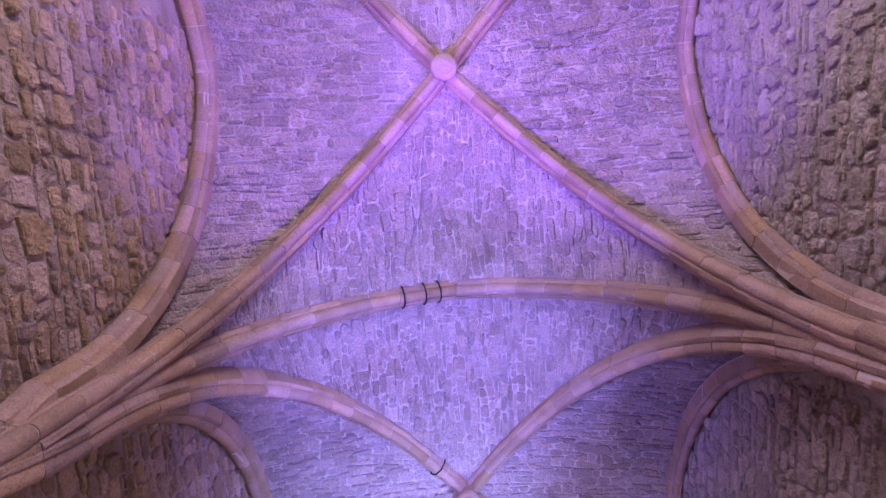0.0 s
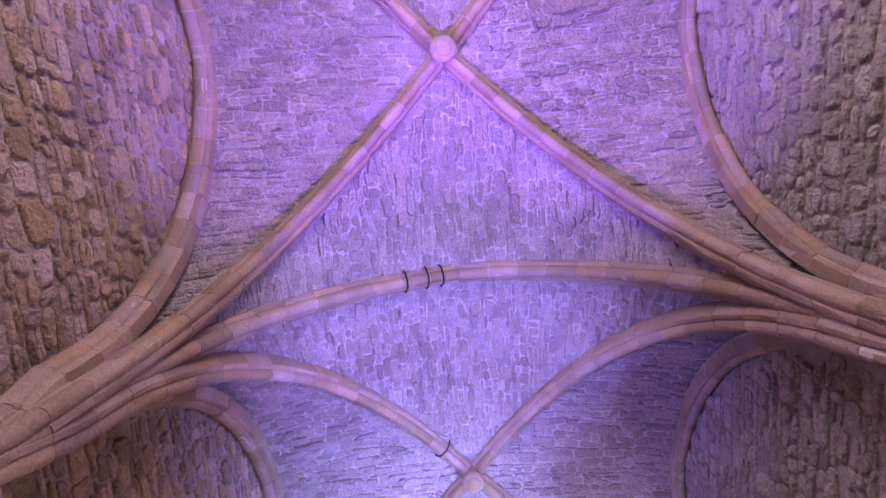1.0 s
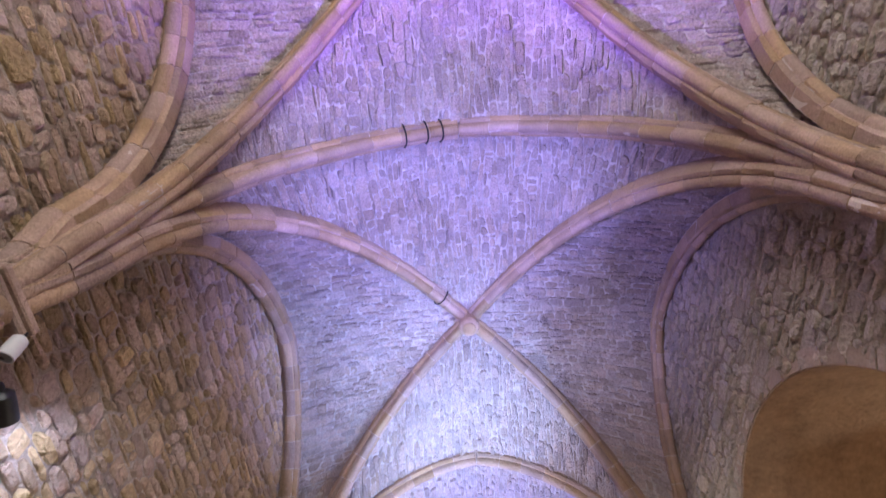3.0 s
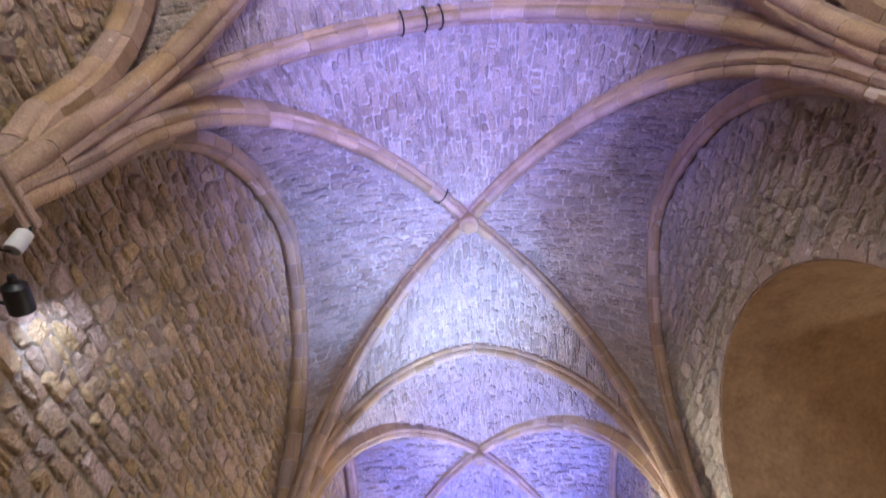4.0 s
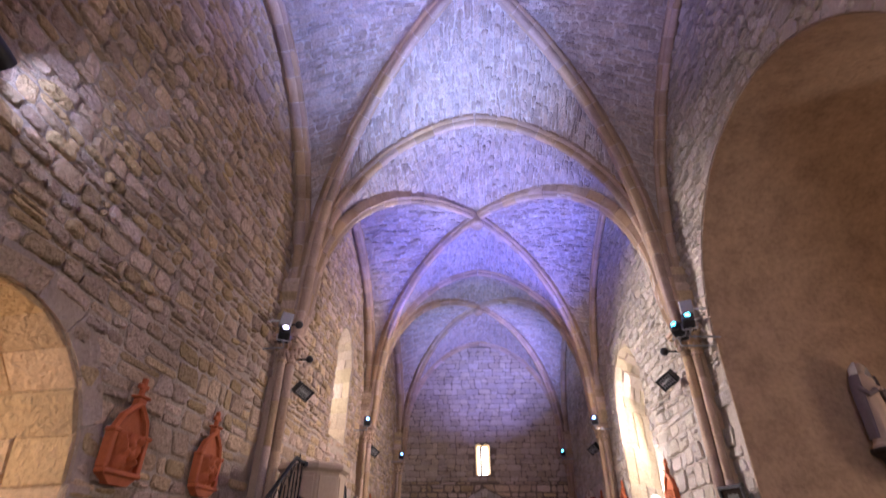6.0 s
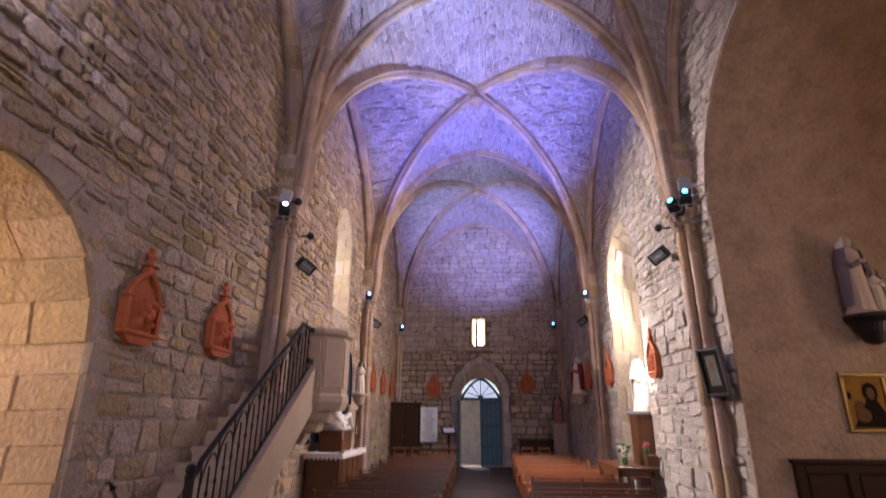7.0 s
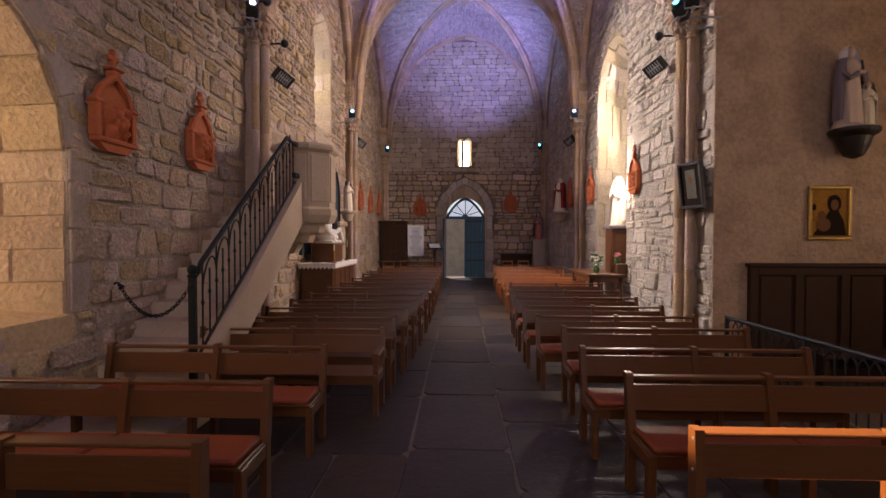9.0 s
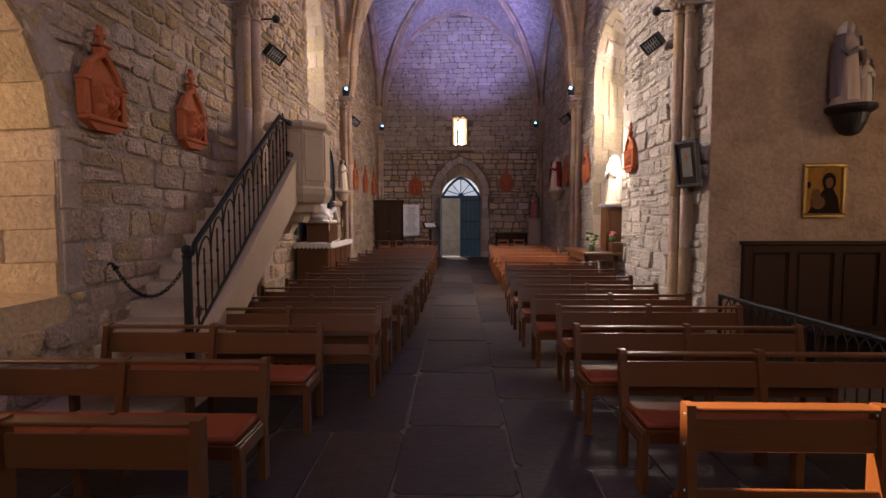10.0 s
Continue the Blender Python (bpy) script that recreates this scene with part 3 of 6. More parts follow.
SINES = [math.sin(math.pi / 2 * (1 - i / 26)) for i in range(27)]
for k in range(5):
    for sx in (-1, 1):
        y = PIERS[sx][k]
        path = [(CX + sx * 3.27, y, ZCAP + 0.02), (CX + sx * 3.24, y, ZCAP + 0.42)] + [(CX + sx * RIB_A * u, t_line(k, sx * RIB_A * u), ZS + t_height(u)) for u in SINES]
        rib("transverse_rib", path, (0, 1, 0), (CX, y, 6.5), "moulded stone transverse arch of the vault", 1.08)
for k, yb in enumerate(BOSSES):
    for sx in (-1, 1):
        for sy, yp in ((-1, PIERS[sx][k]), (1, PIERS[sx][k + 1])):
            x0, y0 = CX + sx * DIAG_A, yp - sy * 0.24
            path = [(CX + sx * 3.3, yp - sy * 0.14, ZCAP + 0.02), (CX + sx * 3.23, yp - sy * 0.2, ZCAP + 0.42)] + [(CX + sx * DIAG_A * u, yb + (y0 - yb) * u, ZS + d_height(u, k)) for u in SINES[:-1]] + [(CX + sx * 0.1, yb + sy * 0.1, ZS + BOSS_RISE[k])]
            rib("diagonal_rib", path, Vector((x0 - CX, y0 - yb, 0)).cross(Vector((0, 0, 1))), (CX, yb, 6.5), "moulded stone diagonal rib of the vault", 0.95)
        xw = CX + (-3.54 if sx < 0 else 3.56)
        path = []
        for i in range(53):
            s = math.sin(math.pi / 2 * (i / 26 - 1))
            edge = PIERS[sx][k] + 0.38 if s < 0 else PIERS[sx][k + 1] - (0.42 if k == 0 else 0.14)
            path.append((xw, yb + abs(s) * (edge - yb), ZS + pointed(s * 3.2, 3.2, 3.9) * W_RISE[k] / 3.9))
        path = [(xw, PIERS[sx][k] + 0.24, ZCAP + 0.02)] + path + [(xw, PIERS[sx][k + 1] - 0.14, ZCAP + 0.02)]
        rib("wall_rib", path, (1, 0, 0), (xw, yb, 6.5), "slim stone rib of the vault against the wall", 0.72, 0.46, 1.6 if sx < 0 else 1.15)
    boss = Mesh()
    boss.lathe([(0.11, 0.0), (0.17, 0.02), (0.2, 0.06), (0.205, 0.13), (0.18, 0.17), (0.17, 0.4)], 20, pose(CX, yb, ZS + BOSS_RISE[k] - 0.2))
    boss.lathe([(0.05, -0.035), (0.1, -0.03), (0.13, -0.01), (0.135, 0.01)], 16, pose(CX, yb, ZS + BOSS_RISE[k] - 0.2))
    tagged(boss.done("vault_boss", RIB, smooth=True), "round carved stone boss where the ribs meet", "boss", "bosses of the vault", "structure")


# ---- piers with clustered shafts ----
def pier(y, sx, base_z=0.0):
    x = CX + sx * 3.4
    ob = thing("pier", "clustered stone shafts with a carved capital against the wall", "pier", "piers of the nave", "structure")
    core = Mesh()
    xw = XL if sx < 0 else XR
    core.box(min(xw, x + sx * 0.06), y - 0.08, base_z, max(xw, x + sx * 0.06), y + 0.08, ZCAP + 0.9)
    core.done("pilaster", RIB, ob)
    # coursed springing stones behind the ribs, widening from the capital up to the vault cells
    haunch, z = Mesh(), ZCAP + 0.03
    while z < ZS + 0.25:
        top = min(z + rng.uniform(0.13, 0.24), ZS + 0.3)
        rows = []
        for zz in (z + 0.004, top - 0.004):
            g = min(1.0, (zz - ZCAP) / (ZS - ZCAP))
            rows.append((CX + sx * (3.43 - 0.04 * g), 0.2 + 0.06 * g, 0.2 + 0.06 * g, zz))
        (xa, la, ha, za), (xb, lb, hb, zb) = rows
        ring_lo = [(xa, y - la, za), (xa, y + ha, za), (xw, y + ha, za), (xw, y - la, za)]
        ring_hi = [(xb, y - lb, zb), (xb, y + hb, zb), (xw, y + hb, zb), (xw, y - lb, zb)]
        haunch.add(ring_lo + ring_hi, [(i, (i + 1) % 4, 4 + (i + 1) % 4, 4 + i) for i in range(4)] + [(3, 2, 1, 0), (4, 5, 6, 7)])
        z = top
    haunch.done("springing", STONE, ob, "coursed stone springing behind the ribs")
    for dx, dy, r in ((0, 0, 0.078), (0.1, -0.13, 0.062), (0.1, 0.13, 0.062)):
        z, drum = base_z + 0.42, Mesh()
        while z < ZCAP - 0.45:
            top = min(z + rng.uniform(0.6, 0.95), ZCAP - 0.42)
            drum.lathe([(r - 0.004, z + 0.002), (r, z + 0.012), (r, top - 0.012), (r - 0.004, top - 0.002)], 14, pose(x + sx * dx, y + dy, 0))
            z = top
        drum.done("shaft", RIB, ob, smooth=True)
        foot = Mesh()
        foot.lathe([(r + 0.07, base_z), (r + 0.07, base_z + 0.2), (r + 0.05, base_z + 0.24), (r + 0.055, base_z + 0.29), (r + 0.02, base_z + 0.34), (r + 0.025, base_z + 0.4), (r, base_z + 0.44)], 14, pose(x + sx * dx, y + dy, 0))
        foot.done("base", RIB, ob, smooth=True)
        cap = Mesh()
        zc = ZCAP - 0.46
        cap.lathe([(r + 0.02, zc), (r + 0.025, zc + 0.03), (r, zc + 0.05), (r + 0.01, zc + 0.14), (r + 0.05, zc + 0.28), (r + 0.08, zc + 0.36)], 14, pose(x + sx * dx, y + dy, 0))
        for k in range(8):
            a = 2 * math.pi * k / 8
            for lift, rr in ((0.14, 0.03), (0.26, 0.06)):
                cap.ball((x + sx * dx + (r + rr) * math.cos(a + lift * 3), y + dy + (r + rr) * math.sin(a + lift * 3), zc + lift), 0.038, 7, (0.75, 0.75, 1.4))
        cap.done("capital", RIB, ob, "carved leaf capital", smooth=True)
    aba = Mesh()
    aba.box(min(xw, x - sx * 0.14), y - 0.25, ZCAP - 0.1, max(xw, x - sx * 0.14), y + 0.25, ZCAP - 0.04, 0.015)
    aba.box(min(xw, x - sx * 0.17), y - 0.28, ZCAP - 0.04, max(xw, x - sx * 0.17), y + 0.28, ZCAP + 0.03, 0.012)
    aba.done("abacus", RIB, ob)
    return ob


for sx in (-1, 1):
    for k, y in enumerate(PIERS[sx]):
        pier(y + (0.3 if k == 0 else -0.3 if k == 4 else 0.0), sx)

# ---- floor of stone slabs ----
bed = Mesh()
bed.box(XL - 0.9, YB - 0.6, -0.25, XR, YE + 0.6, -0.012)
floor = tagged(bed.done("floor", JOINT), "worn dark stone slab floor of the church", "floor", kind="structure")
edges = [XL, -2.45, -1.35, -0.27, 0.58, 1.6, 2.75, XR]
for c, (xa, xb) in enumerate(zip(edges, edges[1:])):
    y = YB
    while y < YE:
        ln = rng.uniform(0.75, 1.55)
        y1 = min(y + ln, YE)
        if y1 > -1:
            cuts = [xa, xa + (xb - xa) * rng.uniform(0.4, 0.6), xb] if c not in (3,) and rng.random() < 0.28 else [xa, xb]
            for x0, x1 in zip(cuts, cuts[1:]):
                g, j = 0.006, lambda: rng.uniform(-0.012, 0.012)
                z = rng.uniform(-0.005, 0.005)
                corners = [(x0 + g + j(), y + g + j()), (x1 - g + j(), y + g + j()), (x1 - g + j(), y1 - g + j()), (x0 + g + j(), y1 - g + j())]
                o = []
                for p, q in zip(corners, corners[1:] + corners[:1]):
                    o += [(p[0] + (q[0] - p[0]) * f + j() * 0.6, p[1] + (q[1] - p[1]) * f + j() * 0.6) for f in (0.06, 0.3, 0.55, 0.8, 0.95)]
                n = len(o)
                slab = Mesh()
                mid = ((x0 + x1) / 2, (y + y1) / 2)
                inner = [(p[0] + (mid[0] - p[0]) * 0.012, p[1] + (mid[1] - p[1]) * 0.012) for p in o]
                slab.add([(*p, -0.05) for p in o] + [(*p, z - 0.008) for p in o] + [(*p, z) for p in inner],
                         [(i, (i + 1) % n, n + (i + 1) % n, n + i) for i in range(n)] + [(n + i, n + (i + 1) % n, 2 * n + (i + 1) % n, 2 * n + i) for i in range(n)] + [tuple(range(2 * n, 3 * n))])
                slab.done("slab", SLAB, floor)
        y = y1


# ---- side chapel behind the right wall: plastered barrel vault ----
def chapel():
    x0, x1 = XR + 0.006, 8.9
    r, yc, zc = CHAPEL_R - 0.02, CHAPEL_Y, CHAPEL_Z
    vault = Mesh()
    n = 28
    v = []
    for x in (x0, x1):
        for rr in (r, r + 0.3):
            v += [(x, yc + rr * math.cos(math.pi * i / n), zc + rr * math.sin(math.pi * i / n)) for i in range(n + 1)]
    m = n + 1
    f = [(i, i + 1, 2 * m + i + 1, 2 * m + i) for i in range(n)] + [(m + i, m + i + 1, 3 * m + i + 1, 3 * m + i) for i in range(n)]
    f += [(i, i + 1, m + i + 1, m + i) for i in range(n)] + [(2 * m + i, 2 * m + i + 1, 3 * m + i + 1, 3 * m + i) for i in range(n)]
    vault.add(v, f)
    tagged(vault.done("ceiling", PLASTER, smooth=True), "smooth brown plastered barrel vault of the side chapel", "ceiling", kind="structure")
    for name, ya, yb_ in (("wall_chapel_far", yc + r, yc + r + 0.3), ("wall_chapel_near", yc - r - 0.3, yc - r)):
        side = Mesh()
        side.box(x0, ya, -0.6, x1, yb_, zc)
        tagged(side.done(name, PLASTER), "patched ochre plaster wall of the side chapel", "wall", kind="structure")
    # out of view; its window is added to suit the chapel's fill light
    end = wall("wall_chapel_end", "unseen plaster end wall of the side chapel with an added window", yc - r - 0.3, yc + r + 0.3, -0.6, zc + r + 0.4, [(yc, 0.7, 3.4, 0.7, 1.6)], lambda u, v, o: (x1 - o, u, v), 0.4, PLASTER)
    fl = Mesh()
    fl.box(x0 + 0.02, yc - r, -0.6, x1, yc + r, -0.3)
    tagged(fl.done("floor", SLAB), "lower stone floor of the side chapel", "floor", kind="structure")
    step = Mesh()
    step.box(XR - 0.05, yc - r, -0.3, XR + 0.3, yc + r, -0.14, 0.01)
    tagged(step.done("chapel_step", PALE), "stone step down into the side chapel", "step", kind="structure")


chapel()


def embrasure(name, label, side, opening, depth, splay, mat, back=True, sill=0.0):
    """The deep lined recess of a window: jambs, arch and back as ashlar blocks."""
    c, a, zs, h, z0 = opening
    x0 = XL if side < 0 else XR
    ob = thing(name, label, "window", kind="structure")
    pts = [(c - a, z0)] + [(c - a, z0 + (zs - z0) * k / 5) for k in range(1, 6)]
    pts += [(c - a * math.cos(math.pi * k / 10), zs + pointed(a * math.cos(math.pi * k / 10), a, h)) for k in range(1, 10)]
    pts += [(c + a, zs - (zs - z0) * k / 5) for k in range(0, 6)]
    for k, ((ya, za), (yb_, zb)) in enumerate(zip(pts, pts[1:])):
        cuts = [0.0, 0.2 + 0.22 * (k % 2) + rng.uniform(-0.05, 0.05), 0.62 + 0.12 * ((k + 1) % 2) + rng.uniform(-0.05, 0.05), 1.0]
        for d0, d1 in zip([depth * q for q in cuts], [depth * q for q in cuts[1:]]):
            lift = rng.uniform(-0.01, 0.02)
            piece = Mesh()

            def at(y, z, d, o):
                k = 1 - splay * d / depth - o
                return (x0 + side * (d + 0.012), c + (y - c) * k, z0 + (z - z0) * (1 - 0.35 * splay * d / depth - o * 0.7) + 0.004)

            g = 0.006
            quad = [at(ya, za, d0 + g, 0.006 + lift), at(yb_, zb, d0 + g, 0.006 + lift), at(yb_, zb, d1 - g, 0.006 + lift), at(ya, za, d1 - g, 0.006 + lift)]
            rim = [at(ya, za, d0, -0.03), at(yb_, zb, d0, -0.03), at(yb_, zb, d1, -0.03), at(ya, za, d1, -0.03)]
            ctr = sum((Vector(p) for p in quad), Vector()) / 4
            quad = [tuple(Vector(p).lerp(ctr, 0.03)) for p in quad]
            piece.add(quad + rim, [(0, 1, 2, 3), (0, 4, 5, 1), (1, 5, 6, 2), (2, 6, 7, 3), (3, 7, 4, 0), (7, 6, 5, 4)])
            piece.done("ashlar_block", mat, ob)
    low = Mesh()
    low.box(x0 - 0.02 * side, c - a, z0 - 0.35, x0 + side * (depth + 0.4), c + a, z0)
    if sill:
        low.prism([(x0 + 0.02, z0), (x0 + side * depth, z0), (x0 + side * depth, z0 + sill)], c - a, c + a)
    low.done("window_sill", mat, ob)
    if back:
        bk = Mesh()
        bk.box(x0 + side * (depth + 0.02), c - a, z0, x0 + side * (depth + 0.3), c + a, zs + h)
        bk.done("back_wall", mat, ob)
    return ob


embrasure("window_1", "deep arched embrasure lined with warm yellow ashlar", -1, LEFT_OPEN[0], 2.4, 0.3, ASHLAR, sill=0.25)
embrasure("window_2", "tall round-headed window recess of lit yellow stone", -1, LEFT_OPEN[1], 1.0, 0.4, CREAM_STONE, sill=0.5)
embrasure("window_3", "tall arched window recess lit from behind a statue", 1, RIGHT_OPEN[1], 0.95, 0.3, CREAM_STONE)


def ring(name, label, c, a, zs, h, width, place, proud, count, mat):
    """Dressed voussoirs round an arch."""
    ob = thing(name, label, "arch", kind="structure")
    for k in range(count):
        t0, t1 = math.pi * k / count + 0.006, math.pi * (k + 1) / count - 0.006
        w = width * rng.uniform(0.88, 1.12)
        ring_pts = []
        for t in (t0, (t0 + t1) / 2, t1):
            d = -a * math.cos(t)
            ring_pts.append((c + d, zs + pointed(abs(d), a, h)))
        outer = []
        for u, v in ring_pts:
            n = Vector((u - c, v - zs + 0.05)).normalized()
            outer.append((u + n.x * w, v + n.y * w))
        o = ring_pts + outer[::-1]
        piece = Mesh()
        piece.add([place(u, v, -0.03) for u, v in o] + [place(u, v, proud) for u, v in o], [(i, (i + 1) % 6, 6 + (i + 1) % 6, 6 + i) for i in range(6)] + [(6, 7, 8, 9, 10, 11)])
        piece.done("voussoir", mat, ob)
    return ob


ring("arch_chapel", "ring of dressed pinkish stones round the chapel arch", CHAPEL_Y, CHAPEL_R, CHAPEL_Z, CHAPEL_R, 0.2, on_right, 0.02, 22, GREYSTONE)
ring("arch_niche", "ring of dressed grey stones round the embrasure", NICHE_Y, NICHE_R, NICHE_Z, NICHE_R, 0.27, on_left, 0.02, 9, GREYSTONE)
side_stones = thing("embrasure_jambs", "dressed grey stone jambs of the arched embrasure", "jamb", kind="structure")
for sgn in (-1, 1):
    z = 1.08
    while z < NICHE_Z - 0.05:
        top = min(NICHE_Z, z + rng.uniform(0.3, 0.5))
        u0, u1 = NICHE_Y + sgn * (NICHE_R + 0.006), NICHE_Y + sgn * (NICHE_R + rng.uniform(0.2, 0.34))
        block = Mesh()
        block.box(XL - 0.03, min(u0, u1), z + 0.005, XL + 0.03, max(u0, u1), top - 0.005, 0.01)
        block.done("jamb_stone", GREYSTONE, side_stones)
        z = top
ring("arch_doorway", "pointed ring of dressed stones round the doorway", 0.31, 0.96, 2.75, 1.4, 0.3, on_end, 0.05, 13, PALE_RUBBLE)


# jamb stones of the doorway, under its arch
jambs = thing("doorway_jambs", "dressed pale stone jambs of the doorway", "door jamb", kind="structure")
for sgn in (-1, 1):
    z = 0.0
    while z < 2.7:
        top = min(2.75, z + rng.uniform(0.28, 0.5))
        u0, u1 = 0.31 + sgn * 0.96, 0.31 + sgn * (0.96 + rng.uniform(0.24, 0.33))
        block = Mesh()
        block.box(min(u0, u1), YE - 0.05, z + 0.006, max(u0, u1), YE + 0.15, top - 0.006, 0.012)
        block.done("jamb_stone", PALE_RUBBLE, jambs)
        z = top

# ---- benches ----
def bench(wood_mat, with_cushion=True, sections=2, section=0.98, arms=False):
    """Origin: the floor under the aisle end of the back; the bench runs along +x and its seat lies towards -y."""
    ob = thing("bench", "varnished brown wooden church bench with red vinyl seat pads", "bench", "benches of the nave")
    for k in range(sections + 1):
        x = k * section
        x0, x1 = x - 0.025, x + 0.025
        bm_post = Mesh()
        for za, zb, ya, yb_ in ((0, 0.42, -0.015, -0.015), (0.42, 0.8, -0.015, 0.05), (0.8, 0.822, 0.05, 0.056)):
            bm_post.add([(x0, ya - 0.045, za), (x1, ya - 0.045, za), (x1, ya + 0.04, za), (x0, ya + 0.04, za), (x0, yb_ - 0.035, zb), (x1, yb_ - 0.035, zb), (x1, yb_ + 0.03, zb), (x0, yb_ + 0.03, zb)],
                        [(0, 3, 2, 1), (4, 5, 6, 7), (0, 1, 5, 4), (1, 2, 6, 5), (2, 3, 7, 6), (3, 0, 4, 7)])
        bm_post.done("back_post", wood_mat, ob)
        leg = Mesh()
        leg.box(x0, -0.44, 0, x1, -0.36, 0.41, 0.006)
        leg.done("leg", wood_mat, ob)
        side = Mesh()
        side.box(x0 + 0.004, -0.36, 0.32, x1 - 0.004, -0.05, 0.41, 0.005)
        side.done("side_rail", wood_mat, ob)
        if arms and k in (0, sections):
            arm = Mesh()
            arm.box(x0 - 0.01, -0.42, 0.6, x1 + 0.01, 0.0, 0.635, 0.008)
            arm.box(x0, -0.42, 0.4, x1, -0.37, 0.6, 0.005)
            arm.done("armrest", wood_mat, ob)
    for k in range(sections):
        x0, x1 = k * section + 0.02, (k + 1) * section - 0.02
        top = Mesh()
        top.box(x0, 0.018, 0.775, x1, 0.092, 0.8, 0.006)
        top.done("top_rail", wood_mat, ob)
        slat = Mesh()
        slat.add([(x0, 0.008, 0.56), (x1, 0.008, 0.56), (x1, 0.03, 0.56), (x0, 0.03, 0.56), (x0, 0.036, 0.735), (x1, 0.036, 0.735), (x1, 0.058, 0.735), (x0, 0.058, 0.735)],
                 [(0, 3, 2, 1), (4, 5, 6, 7), (0, 1, 5, 4), (1, 2, 6, 5), (2, 3, 7, 6), (3, 0, 4, 7)])
        slat.done("back_slat", wood_mat, ob)
        apron = Mesh()
        apron.box(x0, -0.43, 0.33, x1, -0.405, 0.41, 0.004)
        apron.done("apron", wood_mat, ob)
        seat = Mesh()
        seat.box(k * section - 0.01, -0.45, 0.41, (k + 1) * section + 0.01, -0.04, 0.43, 0.005)
        seat_ob = seat.done("seat", wood_mat, ob)
        if with_cushion:
            pad = Mesh()
            pad.box(x0 - 0.012, -0.45, 0.43, x1 + 0.012, -0.05, 0.475, 0.016)
            pad.done("seat_pad", CUSHION, seat_ob, "red vinyl seat pad", smooth=True)
    return ob


def kneeling_desk(wood_mat, sections=2, section=0.98):
    """A bench back with a narrow shelf, a lower board and a low padded kneeler, without a seat."""
    ob = thing("kneeling_desk", "varnished brown wooden kneeling desk before the front bench", "desk", "kneeling desks")
    for k in range(sections + 1):
        x0, x1 = k * section - 0.024, k * section + 0.024
        post = Mesh()
        post.add([(x0, -0.07, 0), (x1, -0.07, 0), (x1, 0.07, 0), (x0, 0.07, 0), (x0, 0.0, 0.81), (x1, 0.0, 0.81), (x1, 0.075, 0.81), (x0, 0.075, 0.81)],
                 [(0, 3, 2, 1), (4, 5, 6, 7), (0, 1, 5, 4), (1, 2, 6, 5), (2, 3, 7, 6), (3, 0, 4, 7)])
        post_ob = post.done("post", wood_mat, ob)
        for z in (0.36, 0.6, 0.76):
            bolt = Mesh()
            bolt.lathe([(0.009, 0), (0.008, 0.004), (0.004, 0.006)], 10, pose(x0, 0.02 if z > 0.5 else 0.0, z, 0, -90, 0))
            bolt.done("bolt", GREY_METAL, post_ob, "steel bolt head")
    for k in range(sections):
        x0, x1 = k * section + 0.024, (k + 1) * section - 0.024
        for name, y0, z0, y1, z1 in (("shelf", 0.0, 0.775, 0.1, 0.797), ("back_slat", 0.012, 0.56, 0.034, 0.735), ("lower_board", -0.02, 0.2, 0.004, 0.375), ("kneeler", 0.08, 0.15, 0.3, 0.175)):
            board = Mesh()
            board.box(x0, y0, z0, x1, y1, z1, 0.005)
            board_ob = board.done(name, wood_mat, ob)
        pad = Mesh()
        pad.box(x0 + 0.01, 0.09, 0.175, x1 - 0.01, 0.29, 0.21, 0.014)
        pad.done("kneeler_pad", CUSHION, board_ob, "red vinyl kneeler pad", smooth=True)
        for x in (x0 + 0.03, x1 - 0.03):
            foot = Mesh()
            foot.box(x - 0.018, 0.07, 0.0, x + 0.018, 0.28, 0.15, 0.005)
            foot.done("kneeler_foot", wood_mat, board_ob)
    return ob


desk = kneeling_desk(BENCH_WOOD)
desk.matrix_world = pose(1.38, 4.05, 0)
copy_thing(desk, pose(-1.09 - 1.96, 3.79, 0))
RIGHT_BENCHES = [(1.37, 5.08, 0), (1.25, 5.97, 0), (1.29, 7.0, 0), (1.13, 7.84, 0.5), (1.08, 8.78, 0), (1.08, 9.85, 0), (1.12, 10.95, -0.5), (1.24, 12.5, 0)]
LEFT_BENCHES = [(-1.15, 4.8, 0), (-1.07, 5.92, 0), (-0.68, 6.82, 0), (-0.66, 7.6, 0), (-0.6, 8.44, 0), (-0.55, 9.3, 0.4), (-0.52, 10.2, 0), (-0.5, 11.3, 0), (-0.5, 12.4, 0), (-0.5, 13.6, 0), (-0.52, 15.0, 0), (-0.53, 16.2, 0), (-0.54, 17.6, 0), (-0.54, 19.0, 0)]
first = bench(BENCH_WOOD)
first.matrix_world = pose(RIGHT_BENCHES[0][0], RIGHT_BENCHES[0][1], 0)
for x, y, turn in RIGHT_BENCHES[1:]:
    copy_thing(first, pose(x, y, 0, 0, 0, turn))
for x, y, turn in LEFT_BENCHES[:2]:
    copy_thing(first, pose(x - 1.96, y, 0, 0, 0, turn))
armed = bench(BENCH_WOOD, False, 2, 0.98, True)
tagged(armed, "dark brown wooden church bench with armrests and a bare seat", "bench", "benches of the nave")
armed.matrix_world = pose(LEFT_BENCHES[2][0] - 1.96, LEFT_BENCHES[2][1], 0)
for x, y, turn in LEFT_BENCHES[3:]:
    copy_thing(armed, pose(x - 1.96, y, 0, 0, 0, turn))
plain = bench(ORANGE_WOOD, False, 2, 0.95)
tagged(plain, "plain orange-brown wooden bench on the stone floor", "bench", "benches of the nave")
plain.matrix_world = pose(1.28, 14.0, 0)
